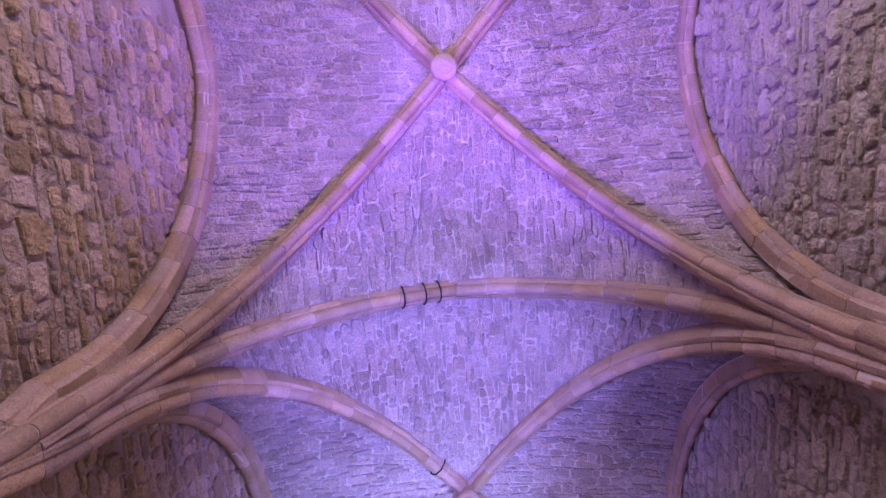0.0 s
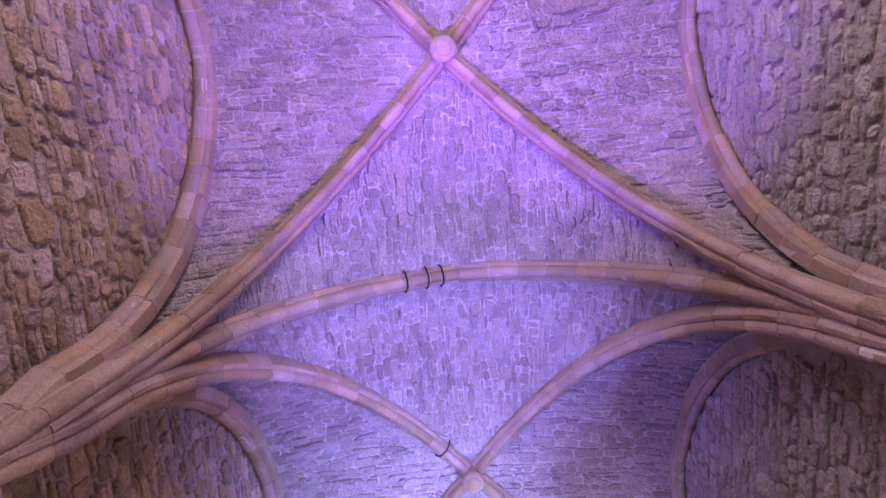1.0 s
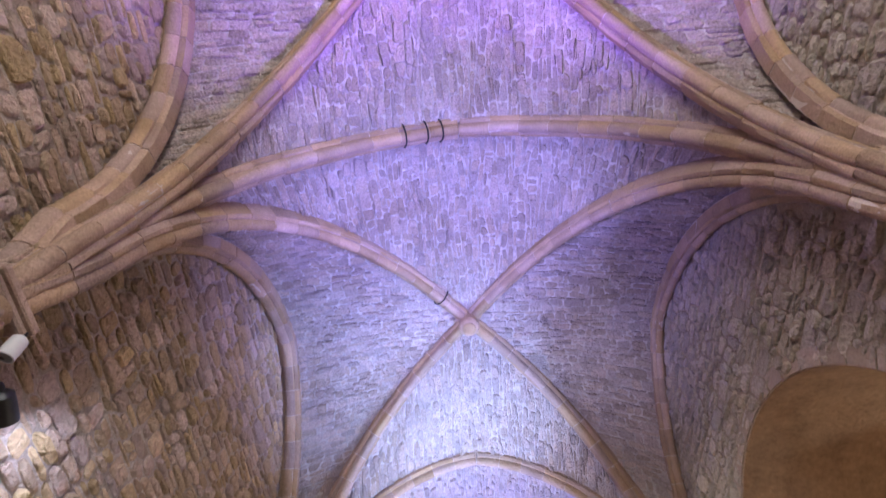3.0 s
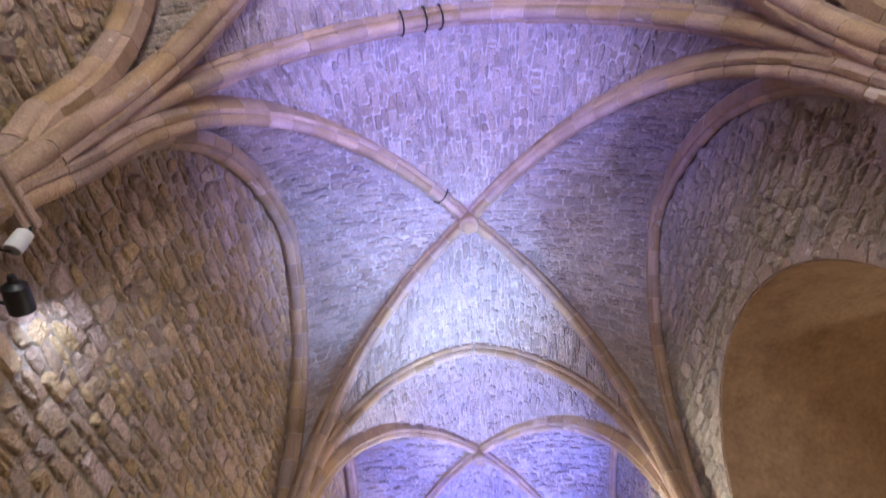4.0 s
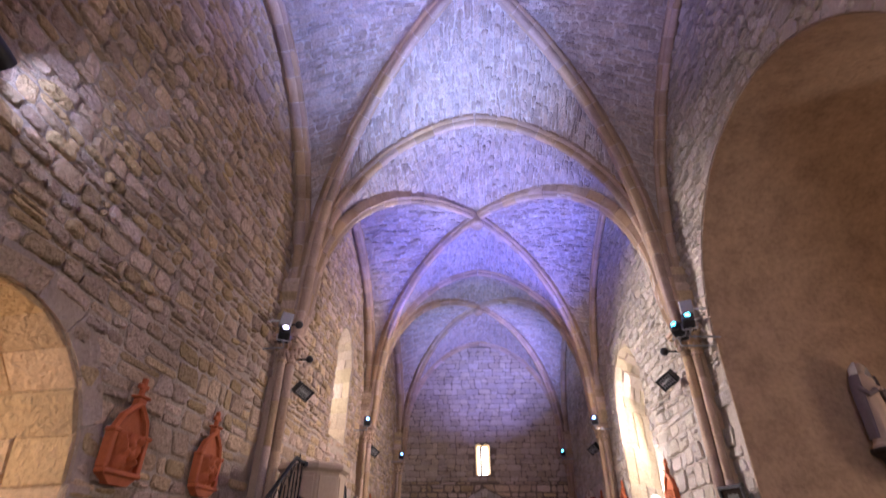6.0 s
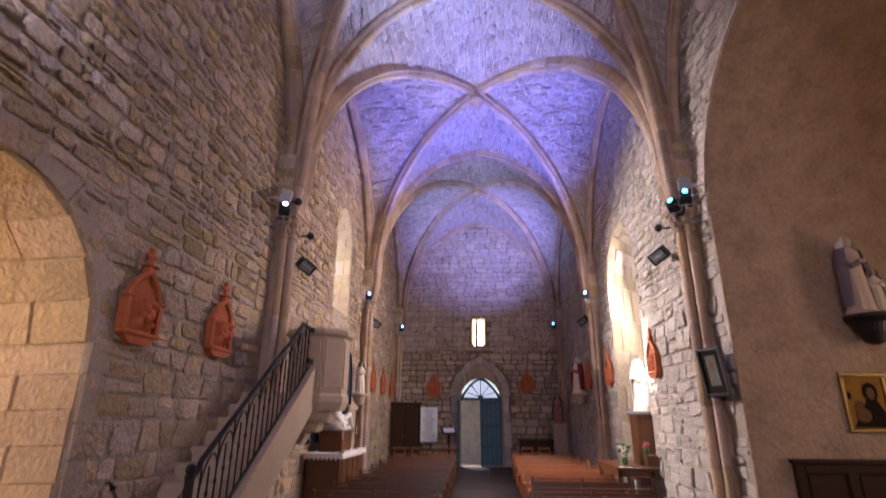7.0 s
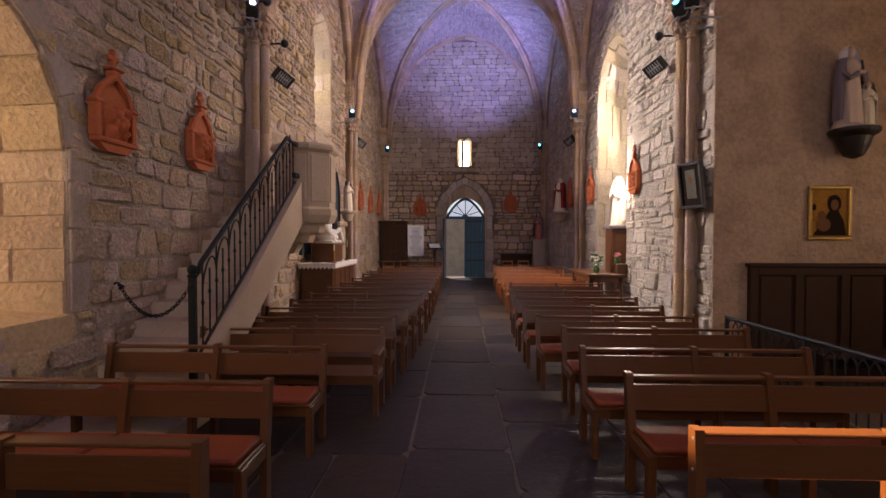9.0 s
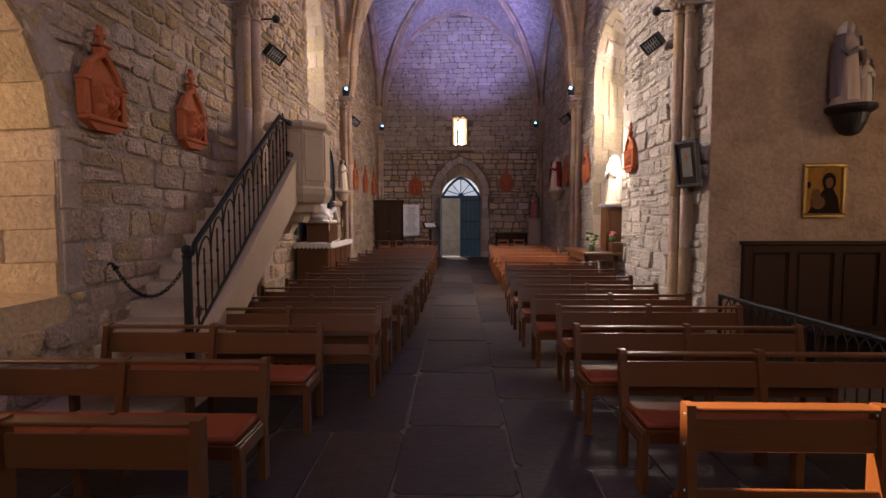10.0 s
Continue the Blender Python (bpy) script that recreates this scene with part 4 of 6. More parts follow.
for x, y in ((1.28, 15.3), (1.29, 16.6), (1.32, 18.2), (1.35, 20.0)):
    copy_thing(plain, pose(x, y, 0))


# ---- pulpit with its stair, iron railing and chain ----
def octagon(r, z, c, start=22.5):
    return [(c[0] + r * math.cos(radians(start + 45 * k)), c[1] + r * math.sin(radians(start + 45 * k)), z) for k in range(8)]


def stack(mesh, rings):
    n = len(rings[0])
    v = [p for r in rings for p in r]
    f = [(j * n + i, j * n + (i + 1) % n, (j + 1) * n + (i + 1) % n, (j + 1) * n + i) for j in range(len(rings) - 1) for i in range(n)]
    return mesh.add(v, f + [tuple(range(n - 1, -1, -1)), tuple(range((len(rings) - 1) * n, len(rings) * n))])


PC = (-2.44, 9.86)
pulpit = thing("pulpit", "pale stone octagonal pulpit corbelled out from the wall", "pulpit")
drum = stack(Mesh(), [octagon(0.52, 2.2, PC), octagon(0.52, 2.24, PC), octagon(0.49, 2.28, PC), octagon(0.49, 3.16, PC)])
drum.done("parapet", PALE, pulpit)
for k in range(8):
    a, b = Vector(octagon(0.49, 2.36, PC)[k]), Vector(octagon(0.49, 2.36, PC)[(k + 1) % 8])
    out = ((a + b) / 2 - Vector((*PC, 2.36))).normalized()
    panel = Mesh()
    lo, hi = a.lerp(b, 0.1), a.lerp(b, 0.9)
    pts = [lo, hi, hi + Vector((0, 0, 0.74)), lo + Vector((0, 0, 0.74))]
    mid = sum(pts, Vector()) / 4
    panel.add([p - out * 0.02 for p in pts] + [p + out * 0.012 for p in pts] + [p.lerp(mid, 0.04) + out * 0.018 for p in pts], [(i, (i + 1) % 4, 4 + (i + 1) % 4, 4 + i) for i in range(4)] + [(4 + i, 4 + (i + 1) % 4, 8 + (i + 1) % 4, 8 + i) for i in range(4)] + [(8, 9, 10, 11)])
    panel.done("panel", PALE, pulpit)
stack(Mesh(), [octagon(0.51, 3.16, PC), octagon(0.56, 3.2, PC), octagon(0.56, 3.25, PC), octagon(0.53, 3.29, PC)]).done("coping", PALE, pulpit)
for r0, r1, z0, z1, s in ((0.46, 0.52, 2.02, 2.2, 0.0), (0.42, 0.46, 1.86, 2.02, 0.14), (0.38, 0.43, 1.7, 1.86, 0.28), (0.3, 0.38, 1.52, 1.7, 0.44), (0.16, 0.3, 1.34, 1.52, 0.62), (0.3, 0.4, 1.8, 2.2, 0.6)):
    c = (PC[0] - s, PC[1])
    stack(Mesh(), [octagon(r0, z0, c), octagon(r0 + 0.02, z0 + 0.03, c), octagon(r1, z1 - 0.05, c), octagon(r1, z1, c)]).done("corbel", PALE, pulpit)

stair = thing("pulpit_stair", "stone stair rising along the wall to the pulpit", "stairs", kind="structure")
SX0, SX1 = XL, -2.38
for k in range(13):
    z, y = 0.175 * (k + 1), 5.72 + 0.285 * k
    step = Mesh()
    bottom = 0.0 if k < 5 else max(0.0, z - 0.42)
    step.box(SX0, y, bottom, SX1 - 0.1, y + 0.3, z - 0.002, 0.008)
    step.done("step", PALE, stair)
stringer = Mesh()
p0, p1 = (6.30, 0.55), (9.45, 2.72)
low0, low1 = (6.30, 0.0), (9.45, 2.05)
stringer.add([(SX1 - 0.12, *p0), (SX1 + 0.04, *p0), (SX1 + 0.04, *p1), (SX1 - 0.12, *p1), (SX1 - 0.12, *low0), (SX1 + 0.04, *low0), (SX1 + 0.04, *low1), (SX1 - 0.12, *low1)],
             [(0, 1, 2, 3), (7, 6, 5, 4), (0, 4, 5, 1), (1, 5, 6, 2), (2, 6, 7, 3), (3, 7, 4, 0)])
stringer.done("stringer", PALE, stair, "pale stone raking side of the stair")
plinth = Mesh()
plinth.box(SX0, 5.35, 0, SX1 + 0.1, 6.3, 0.172, 0.012)
plinth.done("plinth", PALE, stair)

rail = thing("stair_railing", "black wrought-iron railing with small arches on the stair", "railing")
RX = SX1 - 0.04


def rake(y, lift):
    return (RX, y, p0[1] + (p1[1] - p0[1]) * (y - p0[0]) / (p1[0] - p0[0]) + lift)


newel = Mesh()
newel.box(RX - 0.032, 6.2, 0.17, RX + 0.032, 6.264, 1.42, 0.006)
newel.ball((RX, 6.232, 1.475), 0.05)
newel.lathe([(0.045, 1.40), (0.05, 1.42), (0.03, 1.44)], 12, pose(RX, 6.232, 0))
newel.done("newel_post", IRON, rail, smooth=True)
hand = Mesh()
path = [(RX, 6.25, 1.40), (RX, 6.33, 1.44)] + [rake(6.4 + 0.25 * k, 0.92) for k in range(11)] + [(RX, 9.12, 3.24), (RX, 9.3, 3.25)]
hand.tube(path, 0.028, 8)
hand.done("handrail", IRON, rail, smooth=True)
bottom_rail = Mesh()
bottom_rail.tube([rake(6.32, 0.05), rake(9.3, 0.05)], 0.018, 6)
bottom_rail.done("bottom_rail", IRON, rail)
for k in range(20):
    y = 6.42 + 0.145 * k
    bar = Mesh()
    bar.tube([rake(y, 0.05), rake(y, 0.74 if k % 2 else 0.9)], 0.0095, 6)
    bar.lathe([(0.012, -0.02), (0.02, 0), (0.012, 0.02)], 8, pose(*rake(y, 0.5)))
    bar.done("baluster", IRON, rail)
    if k % 2 == 0 and k < 18:
        loop = Mesh()
        a, b = y, y + 0.29
        loop.tube([rake(a + (b - a) * (0.5 - 0.5 * math.cos(math.pi * i / 10)), 0.58 + 0.26 * math.sin(math.pi * i / 10)) for i in range(11)], 0.009, 6)
        loop.done("arch_bar", IRON, rail)
for z in (2.72, 3.2):
    fix = Mesh()
    fix.box(RX - 0.03, 9.2, z, RX + 0.03, 9.42, z + 0.07, 0.006)
    fix.done("bracket", IRON, rail)

chain = thing("barrier_chain", "black iron chain hooked across the foot of the stair", "chain")
hook_at, post_at = Vector((XL + 0.05, 6.58, 1.27)), Vector((RX, 6.2, 1.33))
boss_plate = Mesh()
boss_plate.lathe([(0.055, 0), (0.055, 0.02), (0.03, 0.05), (0.02, 0.08)], 10, pose(XL, 6.58, 1.27, 0, 90, 0))
boss_plate.done("wall_hook", IRON, chain)
LINKS = 26
for k in range(LINKS):
    t = (k + 0.5) / LINKS
    p = hook_at.lerp(post_at, t) + Vector((0, 0, -0.30 * 4 * t * (1 - t)))
    d = (post_at - hook_at) + Vector((0, 0, -0.30 * 4 * (1 - 2 * t)))
    q = d.to_track_quat("X", "Z").to_matrix().to_4x4()
    m = Matrix.Translation(p) @ q @ pose(0, 0, 0, 90 * (k % 2), 0, 0)
    link = Mesh()
    link.tube([m @ Vector((0.032 * math.cos(a) , 0.017 * math.sin(a), 0)) for a in [2 * math.pi * i / 10 for i in range(10)]], 0.006, 5, True)
    link.done("link", IRON, chain)


# ---- terracotta stations of the cross ----
def station(m, w=0.52, h=0.72, group="stations of the cross"):
    """Local x along the wall, z up, y out of the wall (towards the room: -y)."""
    ob = thing("relief_plaque", "terracotta relief plaque with gabled frame and cross finial", "plaque", group)
    hw = w / 2
    back = Mesh()
    back.prism([(-hw, 0.08), (hw, 0.08), (hw, h * 0.62), (hw * 0.62, h * 0.86), (0, h), (-hw * 0.62, h * 0.86), (-hw, h * 0.62)], -0.05, 0.0)
    back_ob = back.done("back_panel", TERRACOTTA, ob)
    foot = Mesh()
    foot.box(-hw - 0.03, -0.12, 0.05, hw + 0.03, 0, 0.1, 0.012)
    foot.prism([(-hw, 0.05), (hw, 0.05), (hw * 0.55, -0.03), (-hw * 0.55, -0.03)], -0.09, 0)
    foot.done("ledge", TERRACOTTA, ob)
    for s in (-1, 1):
        col = Mesh()
        col.box(s * hw - 0.035, -0.1, 0.1, s * hw + 0.035, 0, h * 0.6, 0.01)
        col.box(s * hw - 0.055, -0.115, h * 0.58, s * hw + 0.055, 0, h * 0.64, 0.01)
        col.done("side_column", TERRACOTTA, ob)
        gable = Mesh()
        gable.tube([(s * hw, -0.06, h * 0.62), (s * hw * 0.72, -0.07, h * 0.82), (s * hw * 0.3, -0.075, h * 0.95), (0, -0.08, h * 1.02)], 0.035, 6)
        gable.done("gable_moulding", TERRACOTTA, ob)
    relief = Mesh()
    prng = random.Random(3)
    lumps = [(prng.uniform(-hw * 0.65, hw * 0.65), prng.uniform(0.16, h * 0.6), prng.uniform(0.022, 0.04), 0) for _ in range(18)]
    nx, nz = 18, 20
    grid = []
    for j in range(nz + 1):
        for i in range(nx + 1):
            x, z = -hw * 0.82 + hw * 1.64 * i / nx, 0.1 + (h * 0.62 - 0.1) * j / nz
            out = max((0.1 * math.exp(-((x - a) ** 2 / (2 * w_ * w_) + (z - b) ** 2 / (2 * (1.7 * w_) ** 2))) for a, b, w_, _ in lumps), default=0)
            grid.append((x, -0.052 - out - 0.006 * noise.noise(Vector((x * 30, z * 30, 1))), z))
    relief.add(grid, [(j * (nx + 1) + i, j * (nx + 1) + i + 1, (j + 1) * (nx + 1) + i + 1, (j + 1) * (nx + 1) + i) for j in range(nz) for i in range(nx)])
    relief.done("relief", TERRACOTTA, back_ob, "modelled relief scene", smooth=True)
    fin = Mesh()
    fin.box(-0.06, -0.1, h * 0.98, 0.06, -0.01, h * 1.1, 0.012)
    fin.box(-0.095, -0.12, h * 1.1, 0.095, 0, h * 1.14, 0.012)
    fin.box(-0.026, -0.075, h * 1.14, 0.026, -0.025, h * 1.4, 0.008)
    fin.box(-0.075, -0.072, h * 1.24, 0.075, -0.028, h * 1.31, 0.008)
    fin.done("cross_finial", TERRACOTTA, ob)
    ob.matrix_world = m
    return ob


ON_L, ON_R, ON_E = 90, -90, 0
first_station = station(pose(XL + 0.03, 6.46, 2.66, 0, 0, ON_L))
for m in [pose(XL + 0.03, 8.17, 2.72, 0, 0, ON_L), pose(XL + 0.03, 19.0, 2.75, 0, 0, ON_L), pose(XL + 0.03, 20.9, 2.75, 0, 0, ON_L), pose(XL + 0.03, 22.9, 2.75, 0, 0, ON_L),
          pose(-1.67, YE - 0.03, 2.78, 0, 0, 0), pose(2.32, YE - 0.03, 2.95, 0, 0, 0), pose(XR - 0.03, 12.5, 2.76, 0, 0, ON_R), pose(XR - 0.03, 16.2, 2.8, 0, 0, ON_R), pose(XR - 0.03, 18.9, 2.85, 0, 0, ON_R), pose(XR - 0.03, 21.6, 2.9, 0, 0, ON_R)]:
    copy_thing(first_station, m)


# ---- stage lamps on the capitals ----
def projector(m, lens, white=False):
    ob = thing("stage_projector", "small stage projector with a lit coloured lens on the capital", "spotlight", "projectors on the piers")
    body = Mesh()
    body.box(-0.09, -0.13, -0.08, 0.09, 0.13, 0.09, 0.02)
    for k in range(4):
        body.box(-0.095, -0.1 + 0.06 * k, 0.09, 0.095, -0.085 + 0.06 * k, 0.11)
    body.done("housing", WHITE_PLASTIC if white else BLACK_METAL, ob)
    front = Mesh()
    front.lathe([(0.075, 0), (0.08, 0.01), (0.08, 0.04), (0.068, 0.05)], 16, pose(0, -0.13, 0, 90, 0, 0))
    bezel = front.done("bezel", BLACK_METAL, ob, smooth=True)
    glass = Mesh()
    glass.lathe([(0.042, 0.05), (0.04, 0.056), (0.02, 0.06)], 16, pose(0, -0.13, 0, 90, 0, 0))
    glass.done("lens", lens, bezel, "glowing lens", smooth=True)
    yoke = Mesh()
    yoke.tube([(-0.11, 0, 0), (-0.11, 0, -0.13), (0.11, 0, -0.13), (0.11, 0, 0)], 0.012, 6)
    yoke.lathe([(0.03, -0.16), (0.03, -0.13)], 10, pose(0, 0, 0))
    yoke.done("yoke", GREY_METAL, ob)
    arm, w = Mesh(), m.translation
    arm.tube([(0, 0, -0.15), m.inverted() @ Vector((w.x, w.y + 0.06, w.z - 0.2)), m.inverted() @ Vector((XL - 0.05 if w.x < 0 else XR + 0.05, w.y + 0.1, w.z - 0.2))], 0.016, 6)
    arm.done("bracket", GREY_METAL, ob)
    ob.matrix_world = m
    return ob


projector(pose(-3.05, 9.20, 5.24, -25, 0, 25), LED_WHITE)
projector(pose(3.52, 9.04, 5.24, -25, 0, -20), LED_CYAN)
projector(pose(3.42, 9.20, 5.15, -35, 0, -50), LED_CYAN)
for x, y, z, lens in ((-3.00, 16.07, 5.33, LED_BLUE), (3.46, 16.5, 5.4, LED_BLUE), (-3.00, 22.99, 5.52, LED_BLUE), (3.50, 23.33, 5.66, LED_CYAN)):
    projector(pose(x, y, z, -20, 0, 15 if x < 0 else -15), lens)


def driver_box(m):
    ob = thing("driver_box", "pale grey metal driver box with cooling ribs above the projectors", "power box", "driver boxes on the piers")
    case = Mesh()
    case.box(-0.1, -0.07, -0.13, 0.1, 0.07, 0.13, 0.015)
    case_ob = case.done("case", PALE_METAL, ob)
    for k in range(5):
        fin = Mesh()
        fin.box(-0.08 + 0.035 * k, -0.085, -0.1, -0.065 + 0.035 * k, -0.071, 0.1)
        fin.done("fin", PALE_METAL, case_ob)
    arm = Mesh()
    arm.tube([(0, 0.06, -0.1), (0.02, 0.1, -0.18), (0.1, 0.0, -0.22)], 0.014, 6)
    w = m.translation
    arm.tube([(0, 0.0, 0.0), m.inverted() @ Vector((XL - 0.05 if w.x < 0 else XR + 0.05, w.y, w.z))], 0.02, 6)
    arm.done("bracket", WHITE_PLASTIC, ob, "white bent bracket")
    ob.matrix_world = m
    return ob


driver_box(pose(-3.12, 9.36, 5.57, 0, 10, 20))
driver_box(pose(3.62, 9.21, 5.56, -12, 0, -25))


def globe(m, label):
    ob = thing("ball_speaker", label, "loudspeaker", "small round loudspeakers on the piers")
    ball = Mesh()
    ball.ball((0, 0, 0), 0.075, 14)
    ball.done("shell", BLACK_METAL, ob, smooth=True)
    stem = Mesh()
    stem.tube([(0, 0, 0), (0.0, 0.48, 0.0)], 0.018, 6)
    stem.done("stem", BLACK_METAL, ob)
    ob.matrix_world = m
    return ob


for x, y, z, turn in ((-3.00, 9.67, 5.62, 90), (-3.10, 10.78, 5.36, 90), (3.50, 10.26, 5.21, -90)):
    globe(pose(x, y, z, 0, 0, turn), "small round black loudspeaker on a stem beside the capital")


def wall_spot(m, paint, size):
    """A round lamp on a short arm, shining along its local -z."""
    white = paint is WHITE_PLASTIC
    ob = thing("wall_spotlight", "small round white spotlight on the springing stones" if white else "round black metal spotlight clamped beside the capital", "spotlight")
    can = Mesh()
    can.lathe([(r * size, z * size) for r, z in ((0.08, -0.16), (0.1, -0.16), (0.1, 0.0), (0.095, 0.1), (0.06, 0.13), (0.03, 0.14))], 20)
    can_ob = can.done("housing", paint, ob, smooth=True)
    lens = Mesh()
    lens.lathe([(r * size, z * size) for r, z in ((0.085, -0.158), (0.08, -0.164), (0.02, -0.167))], 20)
    lens.done("lens", GREY_METAL if white else LED_WHITE, can_ob)
    snout = Mesh()
    snout.lathe([(r * size, z * size) for r, z in ((0.035, 0.13), (0.035, 0.19), (0.025, 0.21))], 12)
    snout.done("cable_gland", BLACK_METAL, can_ob, smooth=True)
    arm = Mesh()
    end = m.inverted() @ Vector((XL - 0.02, m.translation.y, m.translation.z))
    arm.tube([(0, 0, -0.1), end], 0.016, 6)
    arm.done("arm", BLACK_METAL, ob)
    ob.matrix_world = m
    return ob


wall_spot(look((-3.00, 3.04, 5.23), (-3.1, 3.64, 3.0)), WHITE_PLASTIC, 0.62)
wall_spot(look((-3.12, 3.42, 5.08), (-3.5, 5.4, 4.9)), BLACK_METAL, 0.85)


def flood(m):
    ob = thing("floodlight", "black rectangular floodlight with a reflector, tilted on a wall bracket", "floodlight", "floodlights on the walls")
    box_ = Mesh()
    box_.prism([(-0.17, -0.11), (0.17, -0.11), (0.17, 0.11), (-0.17, 0.11)], -0.02, 0.10)
    box_.done("housing", BLACK_METAL, ob)
    rim = Mesh()
    for a in ((-0.18, -0.05, -0.12, 0.18, -0.02, -0.095), (-0.18, -0.05, 0.095, 0.18, -0.02, 0.12), (-0.18, -0.05, -0.095, -0.155, -0.02, 0.095), (0.155, -0.05, -0.095, 0.18, -0.02, 0.095)):
        rim.box(*a, 0.004)
    rim.done("frame", BLACK_METAL, ob)
    refl = Mesh()
    for k in range(6):
        refl.box(-0.14 + 0.05 * k, -0.03, -0.085, -0.12 + 0.05 * k, -0.021, 0.085)
    refl.tube([(-0.11, -0.034, 0), (0.11, -0.034, 0)], 0.012, 6)
    refl.done("reflector", GREY_METAL, ob)
    arm = Mesh()
    w = m.translation
    end = m.inverted() @ Vector((XL - 0.02 if w.x < 0 else XR + 0.02, w.y + 0.05, w.z + 0.02))
    arm.tube([(0, 0.09, 0), (0, 0.12, 0.0), end], 0.018, 6)
    arm.done("bracket", GREY_METAL, ob)
    ob.matrix_world = m
    return ob


for x, y, z, turn in ((-3.12, 10.75, 4.72, 62), (3.6, 10.7, 4.82, -62), (-3.12, 17.9, 4.85, 62), (3.6, 17.85, 4.88, -62)):
    flood(pose(x, y, z, 38, 18 if x < 0 else -18, turn))

# iron straps round cracked ribs
STRAPS = [(Vector((CX + x, t_line(1, x), ZS + t_height(x / RIB_A))), Vector((1, 0, 0.35))) for x in (-0.84, -0.5, -0.26)]
STRAPS.append((Vector((CX - 0.5, 5.95, ZS + d_height(0.157, 1))), Vector((0.6, 0.7, 0.1))))
for p, axis in STRAPS:
    strap = Mesh()
    q = axis.to_track_quat("X", "Z").to_matrix().to_4x4()
    m = Matrix.Translation(p) @ q
    outline = [(-0.178, 0.32), (-0.178, 0.14), (-0.135, 0.06), (-0.06, -0.016), (0.06, -0.016), (0.135, 0.06), (0.178, 0.14), (0.178, 0.32)]
    for a, b in zip(outline, outline[1:]):
        strap.tube([m @ Vector((0, *a)), m @ Vector((0, *b))], 0.014, 5)
    tagged(strap.done("iron_strap", IRON), "rusty dark iron strap clamped round a vault rib", "strap", "straps on the ribs")


# ---- statues: one plain mesh each ----
def statue(name, label, m, height, robe, width=0.3, mantle=None, veil=None, lean=0.0, held=None):
    """A robed carving as one mesh: pleated robe, mantle over the back and shoulders, veil, folded arms, plinth."""
    mesh, marks = Mesh(), []
    mats = [robe, mantle or robe, veil or mantle or robe, FLESH]
    w, n, k = width / 2, 40, height

    def mark(i):
        marks.append((len(mesh.f), i))

    rows = ((0.0, 1.0, 0.95), (0.035, 1.02, 0.96), (0.05, 0.86, 0.8), (0.12, 0.84, 0.76), (0.3, 0.78, 0.7), (0.45, 0.74, 0.64), (0.56, 0.7, 0.58), (0.64, 0.74, 0.56), (0.72, 0.78, 0.54), (0.775, 0.7, 0.47), (0.805, 0.42, 0.36), (0.825, 0.25, 0.26), (0.845, 0.23, 0.25))
    mark(0)
    rings = []
    for z, r, d in rows:
        one = []
        for i in range(n):
            a = 2 * math.pi * i / n
            pleat = 0.0 if z < 0.045 else max(0, 0.8 - z)
            fold = 1 + (0.1 * math.cos(a * 8 + z * 3) + 0.05 * math.cos(a * 13 - z * 7)) * pleat
            one.append((w * r * math.cos(a) * fold + lean * z, w * d * math.sin(a) * fold, z * k))
        rings.append(one)
    stack(mesh, rings)
    # mantle: an open shell from one front edge round the back to the other
    mark(1)
    cols, edge = 25, radians(62)
    shell = []
    for j in range(13):
        z = 0.09 + 0.73 * j / 12
        r = 1.06 - 0.16 * z + 0.06 * math.sin(math.pi * z) - (0.62 * max(0, z - 0.7) ** 0.9 if z > 0.7 else 0)
        for i in range(cols):
            a = -math.pi / 2 + edge + (2 * math.pi - 2 * edge) * i / (cols - 1) + 0.25 * (0.5 - z) * (1 if i < cols / 2 else -1) * (abs(i - cols // 2) / (cols / 2))
            fold = 1 + 0.07 * math.cos(a * 9 + z * 4) * (0.9 - z)
            shell.append((w * r * math.cos(a) * fold + lean * z, w * r * 0.86 * math.sin(a) * fold, z * k))
    mesh.add(shell, [(j * cols + i, j * cols + i + 1, (j + 1) * cols + i + 1, (j + 1) * cols + i) for j in range(12) for i in range(cols - 1)])
    # head and veil
    mark(3)
    hx, hr = lean * 0.9, 0.058 * k
    mesh.ball((hx, -0.012 * k, 0.905 * k), hr, 14, (0.82, 0.92, 1.2))
    mark(2)
    vs = []
    for j in range(8):
        t = j / 7
        z, r = (0.985 - 0.25 * t), 0.03 + (0.075 if t < 0.45 else 0.075 + 0.05 * (t - 0.45)) * min(1, t * 3 + 0.15)
        for i in range(15):
            a = -math.pi / 2 + radians(58) + (2 * math.pi - radians(116)) * i / 14
            vs.append((hx + r * k * math.cos(a), r * k * 0.95 * math.sin(a) + 0.008 * k, z * k))
    mesh.add(vs, [(j * 15 + i, j * 15 + i + 1, (j + 1) * 15 + i + 1, (j + 1) * 15 + i) for j in range(7) for i in range(14)])
    for s in (-1, 1):
        mark(1)
        mesh.tube([(hx + s * w * 0.72, 0, 0.745 * k), (hx + s * w * 0.86, -w * 0.25, 0.64 * k), (hx + s * w * 0.72, -w * 0.6, 0.57 * k), (hx + s * w * 0.25, -w * 0.82, 0.62 * k)], w * 0.2, 8)
        mark(3)
        mesh.ball((hx + s * w * 0.16, -w * 0.86, 0.635 * k), 0.024 * k, 8, (1, 1, 1.2))
    if held:
        mark(2)
        mesh.box(hx - held, -w * 1.02, 0.5 * k, hx + held, -w * 0.86, 0.72 * k, 0.008)
    ob = mesh.done(name, mats[0], smooth=True)
    for mat in mats[1:]:
        ob.data.materials.append(mat)
    spans = marks + [(len(mesh.f), 0)]
